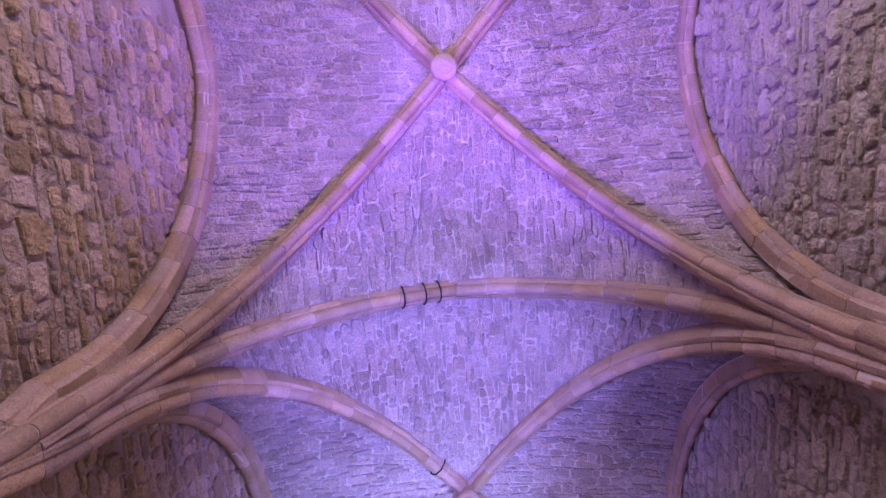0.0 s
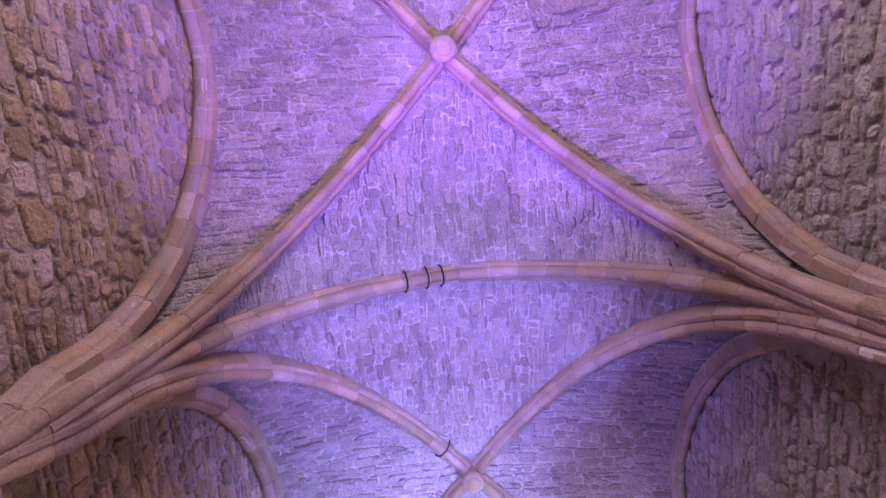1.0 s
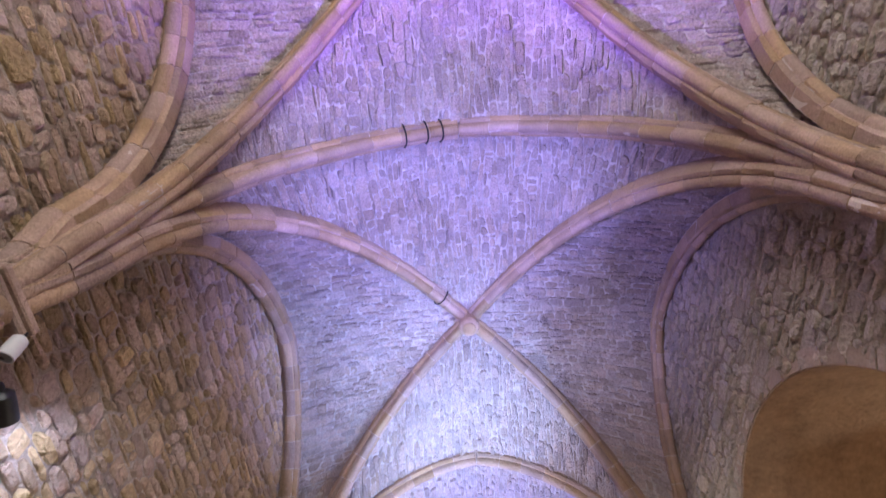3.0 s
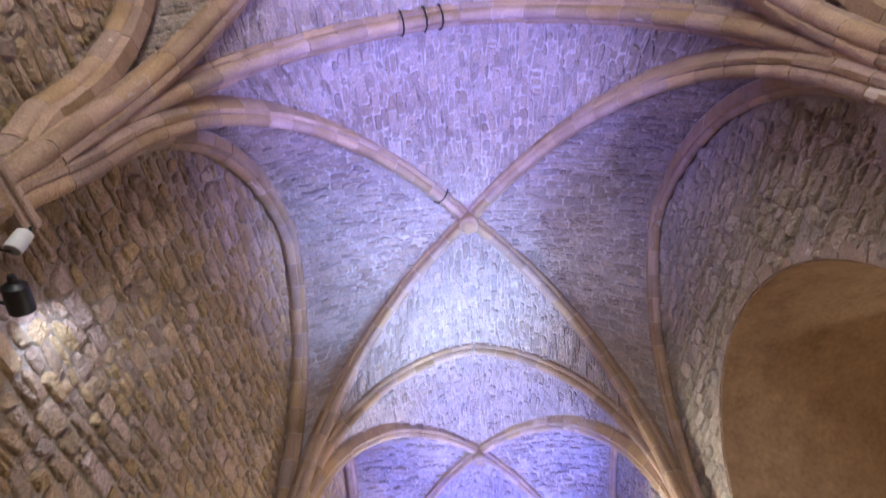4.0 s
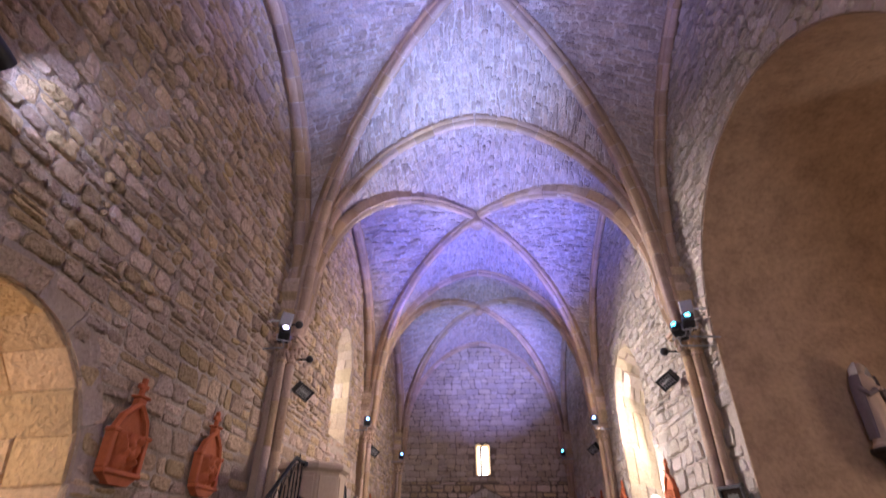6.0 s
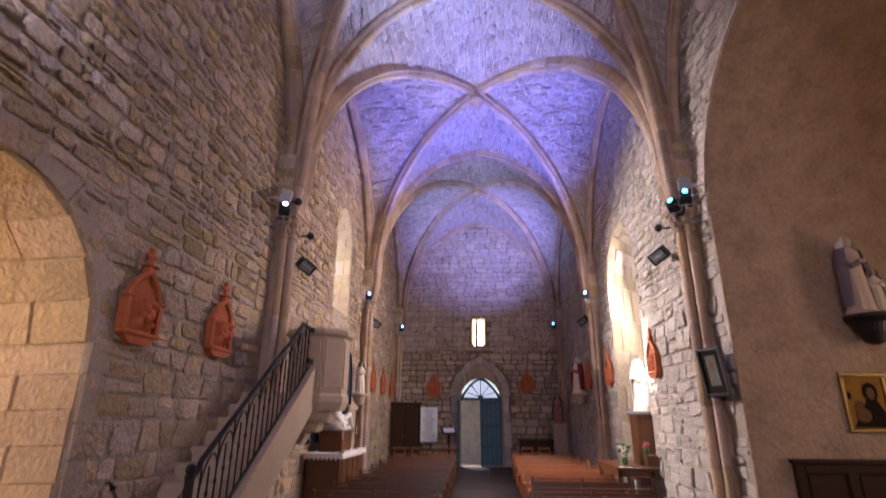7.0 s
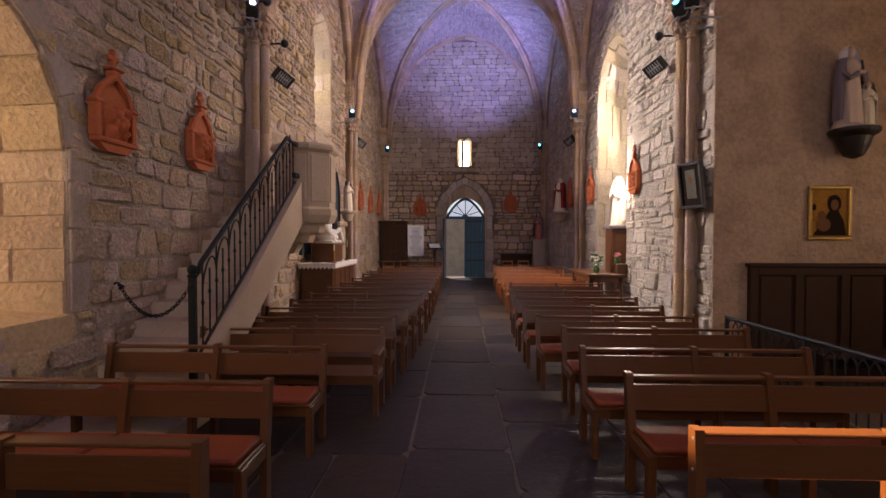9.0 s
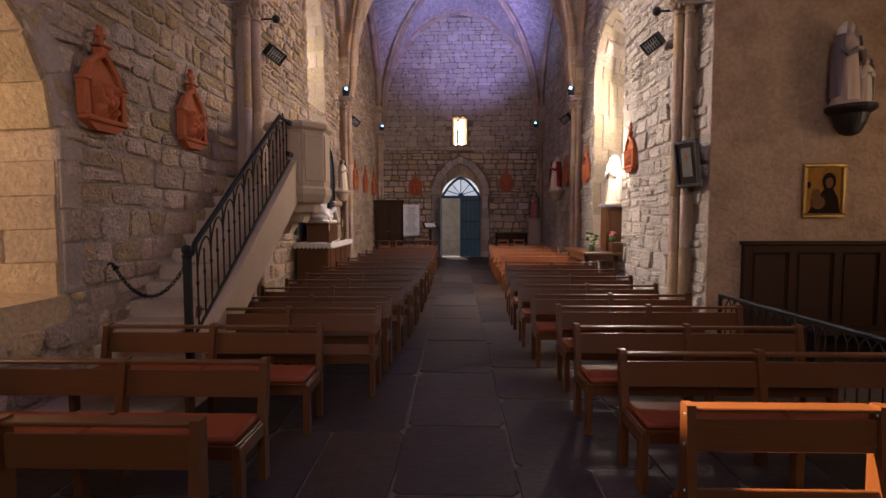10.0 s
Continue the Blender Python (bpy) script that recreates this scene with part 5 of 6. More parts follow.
    for (f0, i), (f1, _) in zip(spans, spans[1:]):
        for f in range(f0, f1):
            ob.data.polygons[f].material_index = i
    ob.matrix_world = m
    return tagged(ob, label, "statue")


def console(m, mat, w=0.55, h=0.28, name="console", label="dark moulded wall console under a statue"):
    mesh = Mesh()
    mesh.lathe([(0.05, -h), (w * 0.2, -h * 0.92), (w * 0.3, -h * 0.6), (w * 0.36, -h * 0.3), (w * 0.46, -h * 0.2), (w * 0.5, -0.05), (w * 0.5, -0.01), (w * 0.47, 0)], 24)
    ob = mesh.done(name, mat)
    ob.matrix_world = m
    return tagged(ob, label, "console")


# side chapel: wall statue, icon, panelling, railing
CY = CHAPEL_Y + CHAPEL_R - 0.02
statue("statue", "grey and white painted robed statue on a console", pose(5.72, CY - 0.22, 3.36, 0, 0, 18), 1.2, FLESH, 0.4, GREY_BLUE, WHITE_CLOTH)
statue("statue", "small white painted child statue on a console", pose(5.95, CY - 0.27, 3.37, 0, 0, -10), 0.66, CREAM, 0.2, WHITE_CLOTH, FLESH)
console(pose(5.8, CY - 0.22, 3.36), EBONY, 0.62, 0.42)

icon = thing("icon_painting", "gilt-framed icon with dark shapes on a gold ground", "painting")
fx0, fx1, fz0, fz1 = 5.3, 5.93, 1.76, 2.57
for nm, a in (("frame", (fx0, fz0, fx1, fz0 + 0.06)), ("frame", (fx0, fz1 - 0.06, fx1, fz1)), ("frame", (fx0, fz0 + 0.06, fx0 + 0.06, fz1 - 0.06)), ("frame", (fx1 - 0.06, fz0 + 0.06, fx1, fz1 - 0.06))):
    fr = Mesh()
    fr.box(a[0], CY - 0.05, a[1], a[2], CY - 0.002, a[3], 0.012)
    fr.done(nm, GOLD, icon, "narrow gilt moulding")
panel = Mesh()
panel.box(fx0 + 0.055, CY - 0.025, fz0 + 0.055, fx1 - 0.055, CY - 0.006, fz1 - 0.055)
icon_panel = panel.done("panel", ICON_GOLD, icon)


def disc(cx, cz, rx, rz, y, mat, parent, name="painted_shape", n=18):
    d = Mesh()
    d.prism([(cx + rx * math.cos(2 * math.pi * i / n), cz + rz * math.sin(2 * math.pi * i / n)) for i in range(n)], y, y + 0.004)
    return d.done(name, mat, parent)


robe = Mesh()
robe.prism([(5.38, 1.83), (5.86, 1.83), (5.82, 2.05), (5.74, 2.2), (5.62, 2.2), (5.5, 2.02)], CY - 0.031, CY - 0.026)
robe.done("painted_shape", ICON_DARK, icon_panel)
disc(5.68, 2.3, 0.1, 0.13, CY - 0.036, ICON_DARK, icon_panel)
disc(5.68, 2.28, 0.055, 0.08, CY - 0.041, ICON_SKIN, icon_panel)
disc(5.5, 2.12, 0.06, 0.07, CY - 0.041, ICON_SKIN, icon_panel)
disc(5.53, 1.99, 0.1, 0.1, CY - 0.0365, ICON_SKIN, icon_panel)
disc(5.39, 2.25, 0.03, 0.05, CY - 0.031, ICON_DARK, icon_panel)

wains = thing("wall_panelling", "dark stained wood panelling along the chapel wall", "panelling")
body = Mesh()
body.box(4.45, CY - 0.05, -0.3, 8.8, CY - 0.002, 1.36)
body.done("backing", DARK_WOOD, wains)
cap = Mesh()
cap.box(4.41, CY - 0.12, 1.36, 8.8, CY - 0.002, 1.42, 0.012)
cap.done("top_rail", DARK_WOOD, wains)
for k in range(7):
    x = 4.45 + 0.66 * k
    st = Mesh()
    st.box(x, CY - 0.085, -0.3, x + 0.12, CY - 0.05, 1.36, 0.008)
    st.done("stile", DARK_WOOD, wains)
    pn = Mesh()
    pn.box(x + 0.16, CY - 0.064, -0.1, x + 0.62, CY - 0.05, 1.22, 0.012)
    pn.done("panel", DARK_WOOD, wains)
for z0, z1 in ((1.24, 1.36), (-0.3, -0.14)):
    rl = Mesh()
    rl.box(4.57, CY - 0.084, z0, 8.8, CY - 0.05, z1, 0.008)
    rl.done("rail", DARK_WOOD, wains)
seat = Mesh()
seat.box(5.2, CY - 0.55, 0.1, 8.8, CY - 0.09, 0.16, 0.01)
seat.box(5.25, CY - 0.5, -0.3, 5.33, CY - 0.12, 0.1, 0.01)
seat.box(8.6, CY - 0.5, -0.3, 8.68, CY - 0.12, 0.1, 0.01)
tagged(seat.done("long_bench", DARK_WOOD), "dark wooden seat in front of the panelling", "bench")

crail = thing("chapel_railing", "low black iron railing with interlaced arches before the chapel", "railing")
ra, rb = Vector((4.08, 9.05, 0)), Vector((4.3, 4.4, 0))
for z, r in ((0.62, 0.026), (-0.2, 0.014)):
    bar = Mesh()
    bar.tube([ra + Vector((0, 0, z)), rb + Vector((0, 0, z))], r, 6)
    bar.done("rail", IRON, crail)
for k in range(33):
    p = ra.lerp(rb, k / 32)
    bar = Mesh()
    thick = 0.03 if k % 11 == 0 else 0.009
    bar.tube([p + Vector((0, 0, -0.3)), p + Vector((0, 0, 0.45 if thick < 0.02 else 0.64))], thick, 6)
    bar.done("baluster", IRON, crail)
    if k < 31:
        q = ra.lerp(rb, (k + 2) / 32)
        arc = Mesh()
        arc.tube([p.lerp(q, 0.5 - 0.5 * math.cos(math.pi * i / 8)) + Vector((0, 0, 0.44 + 0.16 * math.sin(math.pi * i / 8))) for i in range(9)], 0.009, 5)
        arc.done("arch_bar", IRON, crail)

# framed picture tilted out beside the pier
pict = thing("framed_picture", "black-framed dark picture hanging tilted from the wall", "picture")
for a in ((-0.24, -0.36, 0.24, -0.31), (-0.24, 0.31, 0.24, 0.36), (-0.24, -0.31, -0.19, 0.31), (0.19, -0.31, 0.24, 0.31)):
    fr = Mesh()
    fr.box(a[0], -0.04, a[1], a[2], 0.02, a[3], 0.01)
    fr.done("frame", EBONY, pict)
pn = Mesh()
pn.box(-0.19, -0.01, -0.31, 0.19, 0.015, 0.31)
pn.done("canvas", ICON_DARK, pict)
mat_ = Mesh()
mat_.box(-0.1, -0.016, -0.2, 0.1, -0.0105, 0.24)
mat_.done("painted_shape", OLD_PRINT, pict)
disc(0.0, 0.08, 0.04, 0.06, -0.021, ICON_SKIN, pict)
pict.matrix_world = pose(3.72, 9.45, 2.60, 8, 0, -72)

# ---- right window recess: statue on a pedestal, table, flowers ----
ped = thing("pedestal", "brown wooden pedestal with moulded panels in the window recess", "pedestal")
pb = Mesh()
pb.box(3.62, 13.3, 0.9, 4.12, 13.8, 2.0, 0.015)
pb.done("body", BENCH_WOOD, ped)
pt = Mesh()
pt.box(3.57, 13.25, 2.0, 4.17, 13.85, 2.08, 0.015)
pt.done("top", GREY_BLUE, ped)
pp = Mesh()
pp.box(3.7, 13.285, 1.1, 4.04, 13.3, 1.9, 0.008)
pp.done("panel", BENCH_WOOD, ped)
statue("statue", "cream and white robed statue glowing in lamplight on a pedestal", pose(3.84, 13.55, 2.08, 0, 0, -60), 1.16, CREAM, 0.36, WHITE_CLOTH, WHITE_CLOTH)
tb = thing("side_table", "brown wooden side table with square legs against the wall", "table")
top = Mesh()
top.box(3.02, 12.95, 0.9, 3.88, 14.9, 0.98, 0.012)
top.done("tabletop", BENCH_WOOD, tb)
for x, y in ((3.1, 13.05), (3.74, 13.05), (3.1, 14.75), (3.74, 14.75)):
    lg = Mesh()
    lg.box(x - 0.05, y - 0.05, 0, x + 0.05, y + 0.05, 0.9, 0.008)
    lg.done("leg", BENCH_WOOD, tb)
ap = Mesh()
ap.box(3.08, 13.0, 0.78, 3.8, 13.03, 0.9)
ap.box(3.08, 13.03, 0.78, 3.11, 14.8, 0.9)
ap.done("apron", BENCH_WOOD, tb)
boxm = Mesh()
boxm.box(3.66, 12.98, 0.98, 3.9, 13.28, 1.2, 0.012)
tagged(boxm.done("offering_box", BENCH_WOOD), "small wooden box standing on the side table", "box")


def bouquet(x, y, z, size, petal, label):
    ob = thing("flower_vase", label, "flowers")
    pot = Mesh()
    pot.lathe([(0.05, 0), (0.075, 0.06), (0.07, 0.12), (0.06, 0.14)], 12, pose(x, y, z))
    pot.done("vase", LEAF, ob, smooth=True)
    fr = random.Random(int(x * 100 + y * 10))
    leaves, heads = Mesh(), Mesh()
    for k in range(26):
        a, r, h = fr.uniform(0, 6.28), fr.uniform(0.02, size), fr.uniform(0.16, 0.16 + size * 1.6)
        p = Vector((x + r * math.cos(a), y + r * math.sin(a), z + h))
        leaves.tube([(x, y, z + 0.1), p], 0.004, 4)
        if k % 2:
            for j in range(5):
                t = 1.2566 * j
                heads.ball(p + Vector((0.022 * math.cos(t), 0.022 * math.sin(t), 0.0)), 0.02, 6, (1, 1, 0.5))
        else:
            leaves.ball(p, 0.03, 6, (1.2, 0.4, 0.9))
    leaves.done("foliage", LEAF, ob)
    heads.done("blossom", petal, ob)
    return ob


bouquet(3.3, 13.35, 0.98, 0.17, PETAL, "vase of white and yellow flowers on the side table")
bouquet(3.7, 13.12, 1.2, 0.05, PINK, "small pink flower in a glass on a wooden box")

# statues farther down the right wall
statue("statue", "red and white painted robed statue on a carved stone console", pose(3.62, 19.5, 2.72, 0, 0, -70), 1.2, CREAM, 0.44, RED_PAINT, CREAM)
console(pose(3.64, 19.5, 2.72), PALE, 0.62, 0.36, "console", "carved pale stone wall console under a statue")
statue("statue", "dark painted robed statue on a white stone block", pose(3.45, 23.3, 1.72, 0, 0, -30), 1.15, ROSE, 0.4, GREY_BLUE)
blk = Mesh()
blk.box(3.18, 23.05, 0, 3.72, 23.55, 1.64, 0.02)
blk.box(3.12, 22.98, 1.64, 3.78, 23.6, 1.72, 0.02)
tagged(blk.done("pedestal", PALE), "pale stone block pedestal in the corner", "pedestal")
conf = thing("low_cabinet", "dark wooden panelled low cabinet against the end wall", "cabinet")
cb = Mesh()
cb.box(1.85, 22.75, 0, 3.1, 23.4, 1.05, 0.015)
cb.done("body", DARK_WOOD, conf)
ct = Mesh()
ct.box(1.8, 22.7, 1.05, 3.15, 23.45, 1.1, 0.01)
ct.done("top", DARK_WOOD, conf)
for k in range(3):
    pn = Mesh()
    pn.box(1.92 + 0.4 * k, 22.73, 0.12, 2.25 + 0.4 * k, 22.75, 0.95, 0.008)
    pn.done("door", DARK_WOOD, conf)

# ---- left side altar ----
altar = thing("side_altar", "brown wooden side altar table draped with white lace-edged cloth", "altar")
ab = Mesh()
ab.box(XL + 0.1, 12.35, 0, -2.62, 14.4, 1.2, 0.015)
ab.done("body", BENCH_WOOD, altar)
for k in range(4):
    pn = Mesh()
    pn.box(-2.62, 12.5 + 0.48 * k, 0.15, -2.605, 12.9 + 0.48 * k, 1.05, 0.005)
    pn.done("panel", BENCH_WOOD, altar)
cloth = thing("altar_cloth", "white cloth with scalloped lace edge lying on the altar", "cloth")
cl = Mesh()
cl.box(XL + 0.06, 12.28, 1.2, -2.55, 14.5, 1.225, 0.006)
cl.done("top_sheet", WHITE_CLOTH, cloth)
lace = Mesh()
for k in range(24):
    y = 12.28 + 0.0925 * k
    lace.prism([(y, 1.22), (y + 0.088, 1.22), (y + 0.088, 1.14), (y + 0.044, 1.1), (y, 1.14)], -0.004, 0.004, pose(-2.545, 0, 0, 0, 0, 90))
for k in range(9):
    x = XL + 0.06 + 0.09 * k
    lace.prism([(x, 1.22), (x + 0.085, 1.22), (x + 0.085, 1.14), (x + 0.042, 1.1), (x, 1.14)], 12.27, 12.277)
lace.done("lace_edge", WHITE_CLOTH, cloth, "scalloped lace edge")
tab = thing("tabernacle_box", "brown wooden box with a cross set on the altar", "box")
tx = Mesh()
tx.box(-3.2, 12.75, 1.225, -2.7, 13.6, 1.6, 0.012)
tx.done("body", BENCH_WOOD, tab)
tl = Mesh()
tl.box(-3.24, 12.7, 1.6, -2.66, 13.65, 1.65, 0.01)
tl.done("lid", BENCH_WOOD, tab)
pieta = Mesh()
for c, r, s in (((-2.95, 13.0, 1.8), 0.3, (0.8, 1.0, 0.55)), ((-2.95, 12.95, 2.05), 0.2, (0.8, 0.9, 1.3)), ((-2.95, 12.95, 2.36), 0.11, (0.9, 0.95, 1.2)), ((-2.9, 13.25, 1.9), 0.16, (0.8, 2.0, 0.6)), ((-2.88, 13.55, 1.8), 0.1, (0.8, 1.8, 0.8)), ((-2.86, 12.68, 2.0), 0.09, (1, 1, 1.1)), ((-2.98, 13.1, 1.72), 0.34, (0.75, 1.1, 0.25))):
    pieta.ball(c, r, 14, s)
pieta.tube([(-2.88, 13.35, 1.85), (-2.8, 13.7, 1.98), (-2.78, 13.86, 1.72)], 0.06, 8)
pieta.tube([(-2.84, 12.75, 1.95), (-2.76, 12.9, 1.8), (-2.74, 13.0, 1.66)], 0.045, 8)
pieta.box(-3.15, 12.75, 1.65, -2.72, 13.62, 1.72, 0.02)
tagged(pieta.done("statue_group", MARBLE, smooth=True), "white marble group of two draped figures on a box", "statue")
for x, y, hgt in ((-2.66, 13.9, 0.5), (-2.62, 12.45, 0.42)):
    cs = thing("candlestick", "thin brass candlestick with a white candle on the altar", "candlestick", "candlesticks on the altar")
    st = Mesh()
    st.lathe([(0.06, 0), (0.06, 0.02), (0.02, 0.05), (0.025, 0.12), (0.012, 0.16), (0.02, hgt * 0.6), (0.035, hgt * 0.64)], 12)
    st.done("stem", GOLD, cs, smooth=True)
    cd = Mesh()
    cd.lathe([(0.014, hgt * 0.64), (0.014, hgt)], 8)
    cd.done("candle", CREAM, cs)
    cs.matrix_world = pose(x, y, 1.225)


def gothic_panel(y, w, z0, h, inner, label):
    """A pointed panel leaning on the left wall."""
    ob = thing("gothic_panel", label, "altarpiece", "dark pointed panels behind the altar")
    n = 12
    hw = w / 2

    def outline(k, lift=0.0):
        pts = [(-hw * k, z0 + lift), (hw * k, z0 + lift)]
        spring = z0 + h * 0.62
        for i in range(n + 1):
            d = hw * k * (1 - 2 * i / n)
            pts.append((d, spring + pointed(abs(d), hw * k, h * 0.38 * k)))
        return pts

    bk = Mesh()
    bk.prism(outline(1.0), 0, 0.05)
    bk.done("board", BLUE_PANEL, ob)
    edge = Mesh()
    o = outline(1.0)
    for a, b in zip(o[1:], o[2:] + o[:1]):
        edge.tube([(a[0], -0.015, a[1]), (b[0], -0.015, b[1])], 0.03, 6)
    edge.done("moulding", BLACK_METAL, ob)
    inn = Mesh()
    inn.prism(outline(0.72, 0.1), -0.008, 0.0)
    inn.done("field", inner, ob)
    fin = Mesh()
    fin.ball((0, 0.02, z0 + h + 0.05), 0.05, 8, (1, 0.6, 1.6))
    fin.done("finial", BLACK_METAL, ob)
    ob.matrix_world = pose(XL + 0.09, y, 0, 0, 0, 90)
    return ob


gothic_panel(14.2, 0.95, 1.5, 2.35, RED_PAINT, "dark pointed altarpiece with a red field on the wall")
gothic_panel(15.5, 0.6, 1.4, 2.2, BLUE_PANEL, "narrow dark pointed memorial panel on the wall")
gothic_panel(12.7, 0.6, 1.4, 2.2, BLUE_PANEL, "narrow dark pointed memorial panel on the wall")
mem = thing("memorial_board", "dark memorial board with rows of small gilt lettering", "plaque")
mb = Mesh()
mb.box(-0.36, 0, 1.45, 0.36, 0.03, 2.05, 0.006)
mem_board = mb.done("board", BLUE_PANEL, mem)
mrng = random.Random(8)
for r in range(7):
    x = -0.3
    while x < 0.28:
        w = mrng.uniform(0.05, 0.16)
        ln = Mesh()
        ln.box(x, -0.005, 1.53 + 0.07 * r, min(x + w, 0.31), -0.001, 1.555 + 0.07 * r)
        ln.done("lettering", GOLD, mem_board)
        x += w + 0.03
mem.matrix_world = pose(XL + 0.08, 11.5, 0.0, 0, 0, 90)
statue("statue", "cream and brown robed statue on a small bracket by the pier", pose(-3.12, 16.1, 2.55, 0, 0, 60), 0.9, CREAM, 0.3, FLESH, GREY_BLUE)
console(pose(-3.14, 16.1, 2.55), PALE, 0.5, 0.3, "console", "small pale stone bracket under a statue")
niche = Mesh()
niche.box(XL - 0.1, 15.7, 0.4, XL + 0.12, 16.5, 2.1, 0.02)
niche.box(XL - 0.1, 15.62, 2.1, XL + 0.17, 16.58, 2.24, 0.03)
tagged(niche.done("wall_pedestal", PALE), "pale stone pedestal block with a moulded cap at the wall", "pedestal")

# ---- far end: door, fanlight, cupboard, notice, lectern, chairs ----
dy = YE + 0.28
door_x0, door_xm, door_x1 = -0.58, 0.30, 1.24
door = thing("door_1", "blue painted double door with one leaf open", "door", kind="structure")
DC, DA = (door_x0 + door_x1) / 2, (door_x1 - door_x0) / 2
arch_pts = [(DC + DA * math.cos(math.pi * i / 16), 2.66 + 0.92 * (1 - abs(math.cos(math.pi * i / 16)) ** 1.7)) for i in range(17)]
inner_pts = [(DC + (x - DC) * 0.84, 2.7 + (z - 2.66) * 0.82) for x, z in arch_pts]
fr = Mesh()
for (a, b), (c, d) in zip(zip(arch_pts, arch_pts[1:]), zip(inner_pts, inner_pts[1:])):
    fr.prism([a, b, d, c], dy - 0.05, dy + 0.03)
fr.box(door_x0, dy - 0.05, 2.62, door_x1, dy + 0.03, 2.74, 0.008)
fr.box(door_x0 - 0.0, dy - 0.05, 0, door_x0 + 0.05, dy + 0.03, 2.62, 0.006)
fr.done("fanlight_frame", DOOR_BLUE, door, "blue pointed fanlight frame")
for k in range(1, 6):
    a = math.pi * k / 6
    mul = Mesh()
    mul.tube([(DC + 0.1 * math.cos(a), dy - 0.01, 2.74 + 0.1 * math.sin(a)), (DC + DA * 0.87 * math.cos(a), dy - 0.01, 2.72 + (0.76 * math.sin(a) if k == 3 else 0.64 * math.sin(a) ** 1.3))], 0.024, 6)
    mul.done("glazing_bar", DOOR_BLUE, door)
hub = Mesh()
hub.prism([(DC + 0.13 * math.cos(math.pi * i / 10), 2.72 + 0.13 * math.sin(math.pi * i / 10)) for i in range(11)], dy - 0.04, dy + 0.02)
hub.done("hub", DOOR_BLUE, door)
pane = Mesh()
pane.prism(inner_pts, dy + 0.005, dy + 0.012)
pane.done("pane", FAN_PANE, door, "fanlight glass glowing for the daylight behind it")
leaf = Mesh()
for k in range(5):
    w = (door_x1 - door_xm) / 5
    leaf.box(door_xm + w * k, dy - 0.03, 0.01, door_xm + w * (k + 1) - 0.004, dy + 0.02, 2.62, 0.004)
leaf_part = leaf.done("door_leaf", DOOR_BLUE, door, "closed blue plank leaf")
for z in (0.75, 1.55, 2.5):
    hg = Mesh()
    hg.box(door_xm + 0.1, dy - 0.045, z, door_x1, dy - 0.03, z + 0.05, 0.004)
    hg.done("hinge", BLACK_METAL, leaf_part)
open_leaf = Mesh()
open_leaf.box(door_x0 - 0.06, dy - 0.86, 0.01, door_x0 - 0.01, dy - 0.05, 2.62, 0.005)
open_leaf.done("door_leaf", DOOR_BLUE, door, "blue leaf standing open")
tymp = wall("wall_tympanum", "rough stone infill above the door frame", -0.66, 1.28, 0.0, 4.3, [(DC, DA * 0.97, 2.6, 0.98, 0.0)], lambda u, v, o: (u, YE + 0.2 - o, v), 0.3, STONE)
porch = Mesh()
porch.box(-6, 26.6, -0.3, 8, 26.9, 3.0)
tagged(porch.done("wall_outside", OUTSIDE), "sunlit stone wall outside the open door", "wall", kind="structure")
ground = Mesh()
ground.box(-1500, YE + 0.61, -0.3, 1500, 2500, -0.05)
tagged(ground.done("ground", OUTSIDE), "pale stone paving outside the door", "ground", kind="structure")
thr = Mesh()
thr.box(-0.64, YE - 0.05, -0.05, 1.26, YE + 0.62, 0.005, 0.004)
tagged(thr.done("threshold", PALE), "worn stone door threshold", "threshold", kind="structure")

slit = thing("window_4", "narrow bright slit window with stepped stone jambs", "window", kind="structure")
sp = Mesh()
sp.box(0.08, YE + 0.3, 4.96, 0.48, YE + 0.32, 6.06)
sp.done("pane", SKY_PANE, slit, "glowing daylit pane")
jb = Mesh()
for sgn in (-1, 1):
    jb.add([(0.28 + sgn * 0.31, YE + 0.01, 4.9), (0.28 + sgn * 0.15, YE + 0.45, 4.9), (0.28 + sgn * 0.33, YE + 0.45, 4.9), (0.28 + sgn * 0.31, YE + 0.01, 6.3), (0.28 + sgn * 0.15, YE + 0.45, 6.3), (0.28 + sgn * 0.33, YE + 0.45, 6.3)],
           [(0, 1, 4, 3), (0, 2, 1), (3, 4, 5), (1, 2, 5, 4), (0, 3, 5, 2)])
jb.box(-0.1, YE + 0.45, 4.6, 0.66, YE + 0.6, 6.5)
jb.done("jamb", ASHLAR, slit)
mu = Mesh()
mu.box(0.15, YE + 0.16, 4.96, 0.25, YE + 0.2, 6.06)
mu.done("bar", IRON, slit)

cup = thing("cupboard", "dark wooden cupboard with two doors against the end wall", "cupboard")
cb = Mesh()
cb.box(-3.3, 22.9, 0, -2.2, 23.65, 2.4, 0.012)
cb.done("body", DARK_WOOD, cup)
ct = Mesh()
ct.box(-3.35, 22.85, 2.4, -2.15, 23.7, 2.5, 0.02)
ct.done("cornice", DARK_WOOD, cup)
for x in (-3.22, -2.72):
    dr = Mesh()
    dr.box(x, 22.86, 0.15, x + 0.46, 22.9, 2.3, 0.01)
    leaf_ob = dr.done("door", DARK_WOOD, cup)
    kn = Mesh()
    kn.ball((x + (0.42 if x < -3 else 0.04), 22.84, 1.2), 0.02, 8)
    kn.done("knob", GOLD, leaf_ob)
notice = thing("notice_board", "white printed notice board with grey lines of small text", "notice")
nb = Mesh()
nb.box(-2.12, 22.98, 1.0, -1.44, 23.0, 2.3, 0.004)
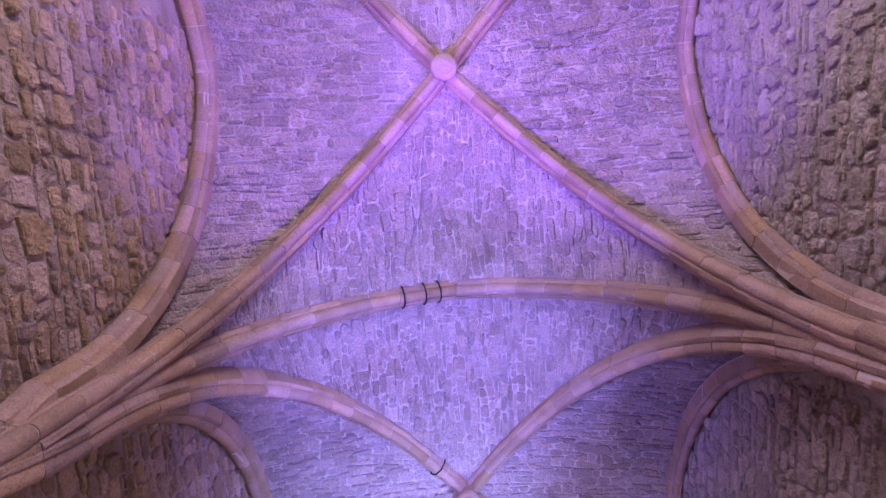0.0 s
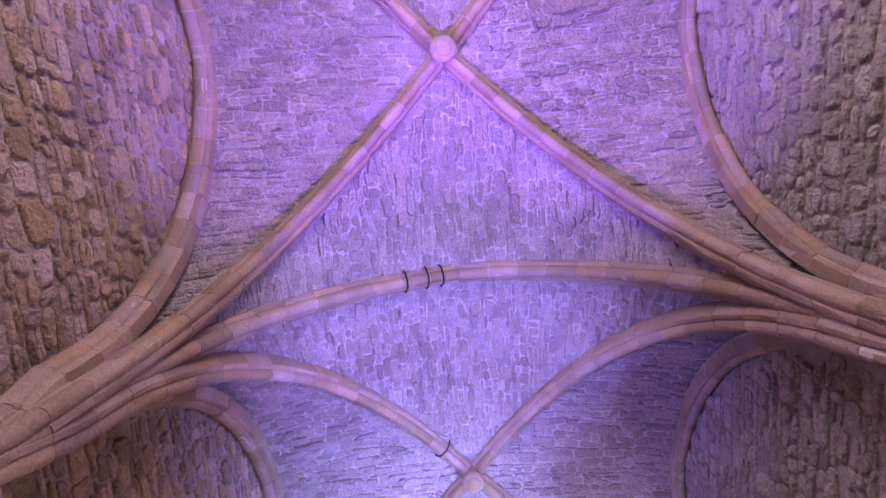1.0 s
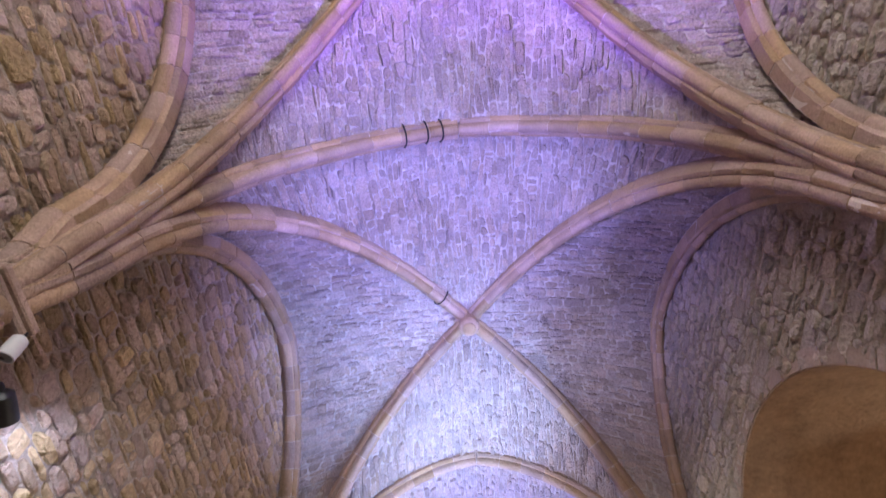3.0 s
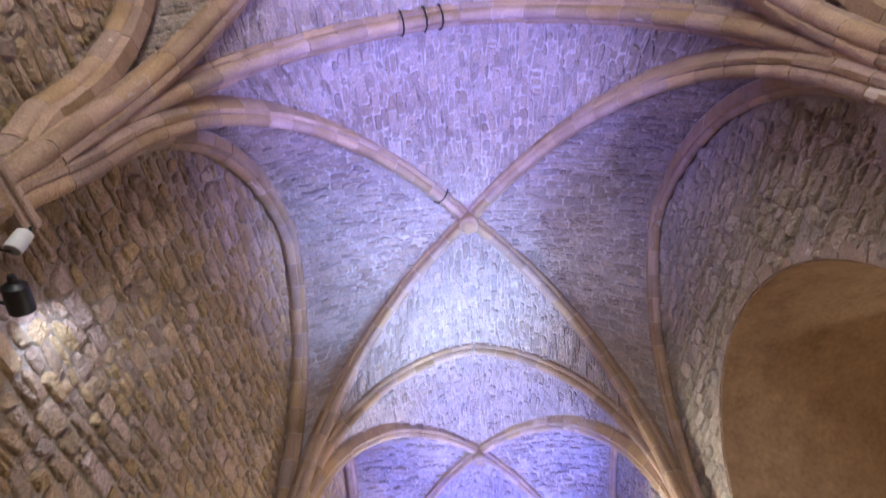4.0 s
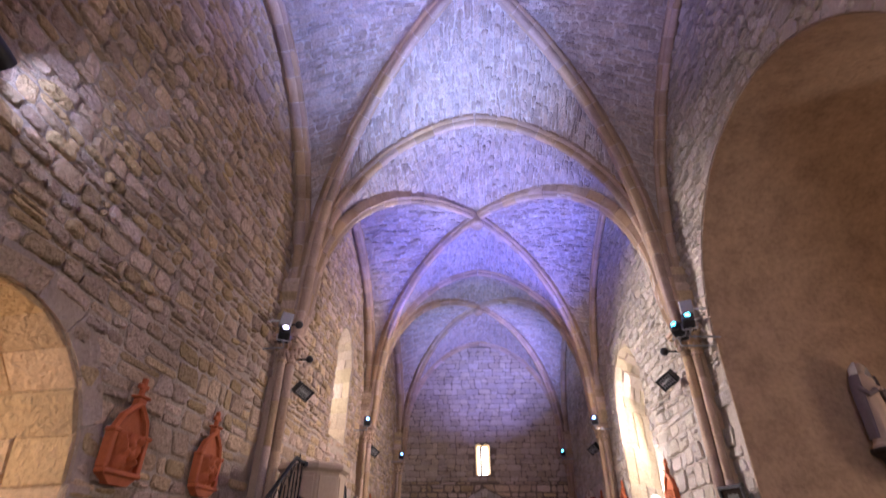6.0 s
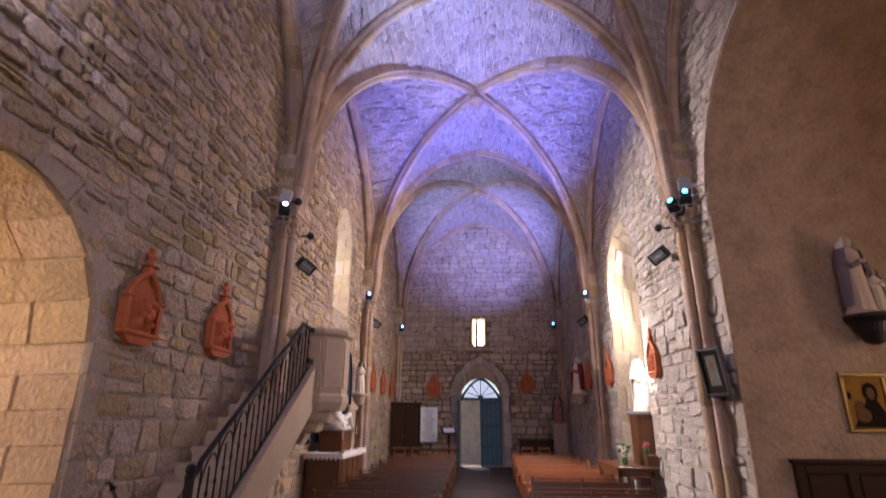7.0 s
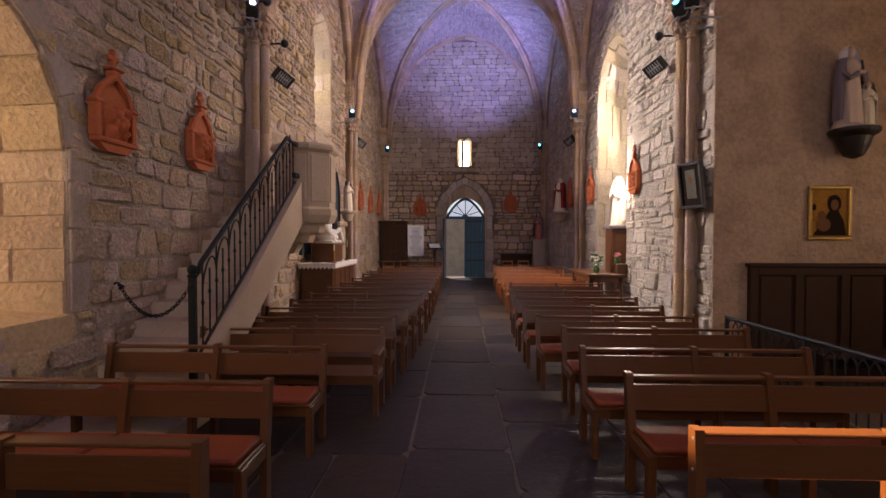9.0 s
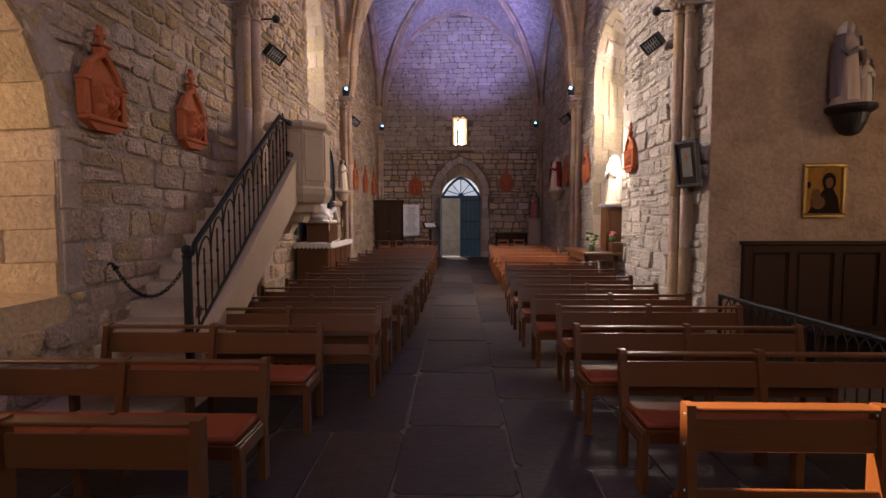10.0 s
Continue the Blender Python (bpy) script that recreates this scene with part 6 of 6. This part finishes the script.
board = nb.done("panel", PAPER, notice)
nrng = random.Random(4)
for r in range(22):
    w = nrng.uniform(0.25, 0.56) if r else 0.42
    z = 2.2 - 0.052 * r
    ln = Mesh()
    ln.box(-1.78 - w / 2, 22.974, z - 0.009, -1.78 + w / 2, 22.979, z + 0.009)
    ln.done("text_line", INK, board)
for x in (-2.0, -1.56):
    lg = Mesh()
    lg.tube([(x, 23.02, 0), (x, 23.02, 1.05)], 0.018, 6)
    lg.done("leg", GREY_METAL, notice)
lect = thing("lectern", "dark lectern with a sloping top and open papers", "lectern")
lp = Mesh()
lp.box(-0.98, 22.3, 0, -0.9, 22.38, 1.3, 0.008)
lp.box(-1.14, 22.15, 0, -0.74, 22.55, 0.05, 0.008)
lp.done("post", DARK_WOOD, lect)
ls = Mesh()
ls.box(-0.3, -0.22, 0, 0.3, 0.22, 0.03, 0.008, pose(-0.94, 22.34, 1.42, 28, 0, 15))
ls.done("desk", DARK_WOOD, lect)
lb = Mesh()
lb.box(-0.22, -0.16, 0.03, 0.22, 0.16, 0.05, 0.004, pose(-0.94, 22.34, 1.42, 28, 0, 15))
lb.done("papers", PAPER, lect)


def chair(m):
    ob = thing("chair", "light brown wooden church chair with a slatted back", "chair", "chairs near the door")
    for x in (-0.2, 0.2):
        for y, h in ((-0.2, 0.44), (0.2, 0.9)):
            lg = Mesh()
            lg.box(x - 0.018, y - 0.018, 0, x + 0.018, y + 0.018, h, 0.005)
            lg.done("leg", ORANGE_WOOD, ob)
    st = Mesh()
    st.box(-0.23, -0.23, 0.44, 0.23, 0.2, 0.47, 0.01)
    st.done("seat", ORANGE_WOOD, ob)
    for z in (0.62, 0.82):
        sl = Mesh()
        sl.box(-0.2, 0.185, z, 0.2, 0.205, z + 0.07, 0.006)
        sl.done("back_slat", ORANGE_WOOD, ob)
    ob.matrix_world = m
    return ob


one = chair(pose(-2.6, 20.6, 0, 0, 0, 8))
for x, y, a in ((-2.0, 20.7, -5), (-1.4, 20.5, 4), (-0.95, 20.9, -8), (2.0, 21.4, 5), (2.6, 21.5, -6), (3.1, 17.3, 70), (3.3, 16.7, 95)):
    copy_thing(one, pose(x, y, 0, 0, 0, a))
desk = thing("long_table", "dark wooden table behind the last benches", "table")
dt = Mesh()
dt.box(-2.9, 19.9, 0.86, -0.5, 20.4, 0.9, 0.01)
dt.done("tabletop", DARK_WOOD, desk)
for x in (-2.8, -0.6):
    for y in (19.96, 20.34):
        lg = Mesh()
        lg.box(x - 0.03, y - 0.03, 0, x + 0.03, y + 0.03, 0.86, 0.006)
        lg.done("leg", DARK_WOOD, desk)


# ---- stones of the walls ----
def keep(quads, openings, margin, extra=lambda u, v: True):
    """Stones outside the openings; those that reach into one are cut back to its edge."""
    out = []
    for q in quads:
        cu, cv = sum(p[0] for p in q) / 4, sum(p[1] for p in q) / 4
        if inside(cu, cv, openings, margin) or not extra(cu, cv):
            continue
        moved = []
        for u, v in q:
            for o in openings:
                if inside(u, v, [o], margin):
                    if cv < o[2] + 0.1:
                        u = o[0] + math.copysign(o[1] + margin + 0.012, cu - o[0]) if abs(cu - o[0]) > o[1] else u
                        v = v if abs(cu - o[0]) > o[1] else o[4] - 0.012
                    else:
                        k = 0
                        while inside(u, v, [o], margin) and k < 40:
                            u, v, k = u + (cu - u) * 0.1, v + (cv - v) * 0.1, k + 1
            moved.append((u, v))
        w = max(p[0] for p in moved) - min(p[0] for p in moved)
        h = max(p[1] for p in moved) - min(p[1] for p in moved)
        if w > 0.07 and h > 0.05:
            out.append(moved)
    return out


def clear(cu, cv, sx):
    """Leaves the pilasters free, and what the vault hides."""
    for y in PIERS[sx]:
        if abs(cu - y) < 0.1:
            return False
    yb = min(BOSSES, key=lambda b: abs(b - cu))
    return cv < ZS + pointed(abs(cu - yb), 3.45, 4.1) + 0.1


wrng = random.Random(11)
for wall_ob, openings, place in ((wall_left, LEFT_OPEN, on_left), (wall_right, RIGHT_OPEN, on_right)):
    low = courses(-1.5, YE, 0.0, 4.4, wrng, (0.15, 0.36), (0.2, 0.62), 0.07, 0.25)
    high = courses(-1.5, YE, 4.4, 10.4, wrng, (0.085, 0.21), (0.13, 0.4), 0.08, 0.2)
    quads = keep(low + high, openings, 0.0, lambda u, v: clear(u, v, -1 if place is on_left else 1))
    pick = (lambda u, v: 3.4 < u < 9.7 and v < 4.4) if place is on_left else (lambda u, v: 9.1 < u < 13.4 and v < 5.5)
    masonry(wall_ob, quads, place, STONE if place is on_left else PALE_RUBBLE, wrng, 0.019, (0.012, 0.06), pick)
low = courses(XL, XR, 0.0, 4.7, wrng, (0.16, 0.32), (0.22, 0.55), 0.04, 0.15)
high = courses(XL, XR, 4.7, 10.4, wrng, (0.13, 0.27), (0.2, 0.55), 0.03, 0.1)
end_keep = lambda u, v: v < ZS + pointed(abs(u - CX), 3.3, 4.4) + 0.5
masonry(bpy.data.objects["wall_outside"], courses(-1.4, 2.0, -0.05, 2.98, wrng, (0.2, 0.4), (0.3, 0.7), 0.03, 0.1), lambda u, v, o: (u, 26.6 - o, v), OUTSIDE, wrng, 0.02, (0.01, 0.05), lambda u, v: True)
masonry(wall_end, keep(low, END_OPEN, 0.3, end_keep), on_end, STONE, wrng, 0.026, (0.012, 0.07), lambda u, v: 0.5 < v < 4.0)
masonry(wall_end, keep(high, END_OPEN, 0.02, end_keep), on_end, SMOOTH, wrng, 0.006, (0.006, 0.025), lambda u, v: True, "ashlar_stone")
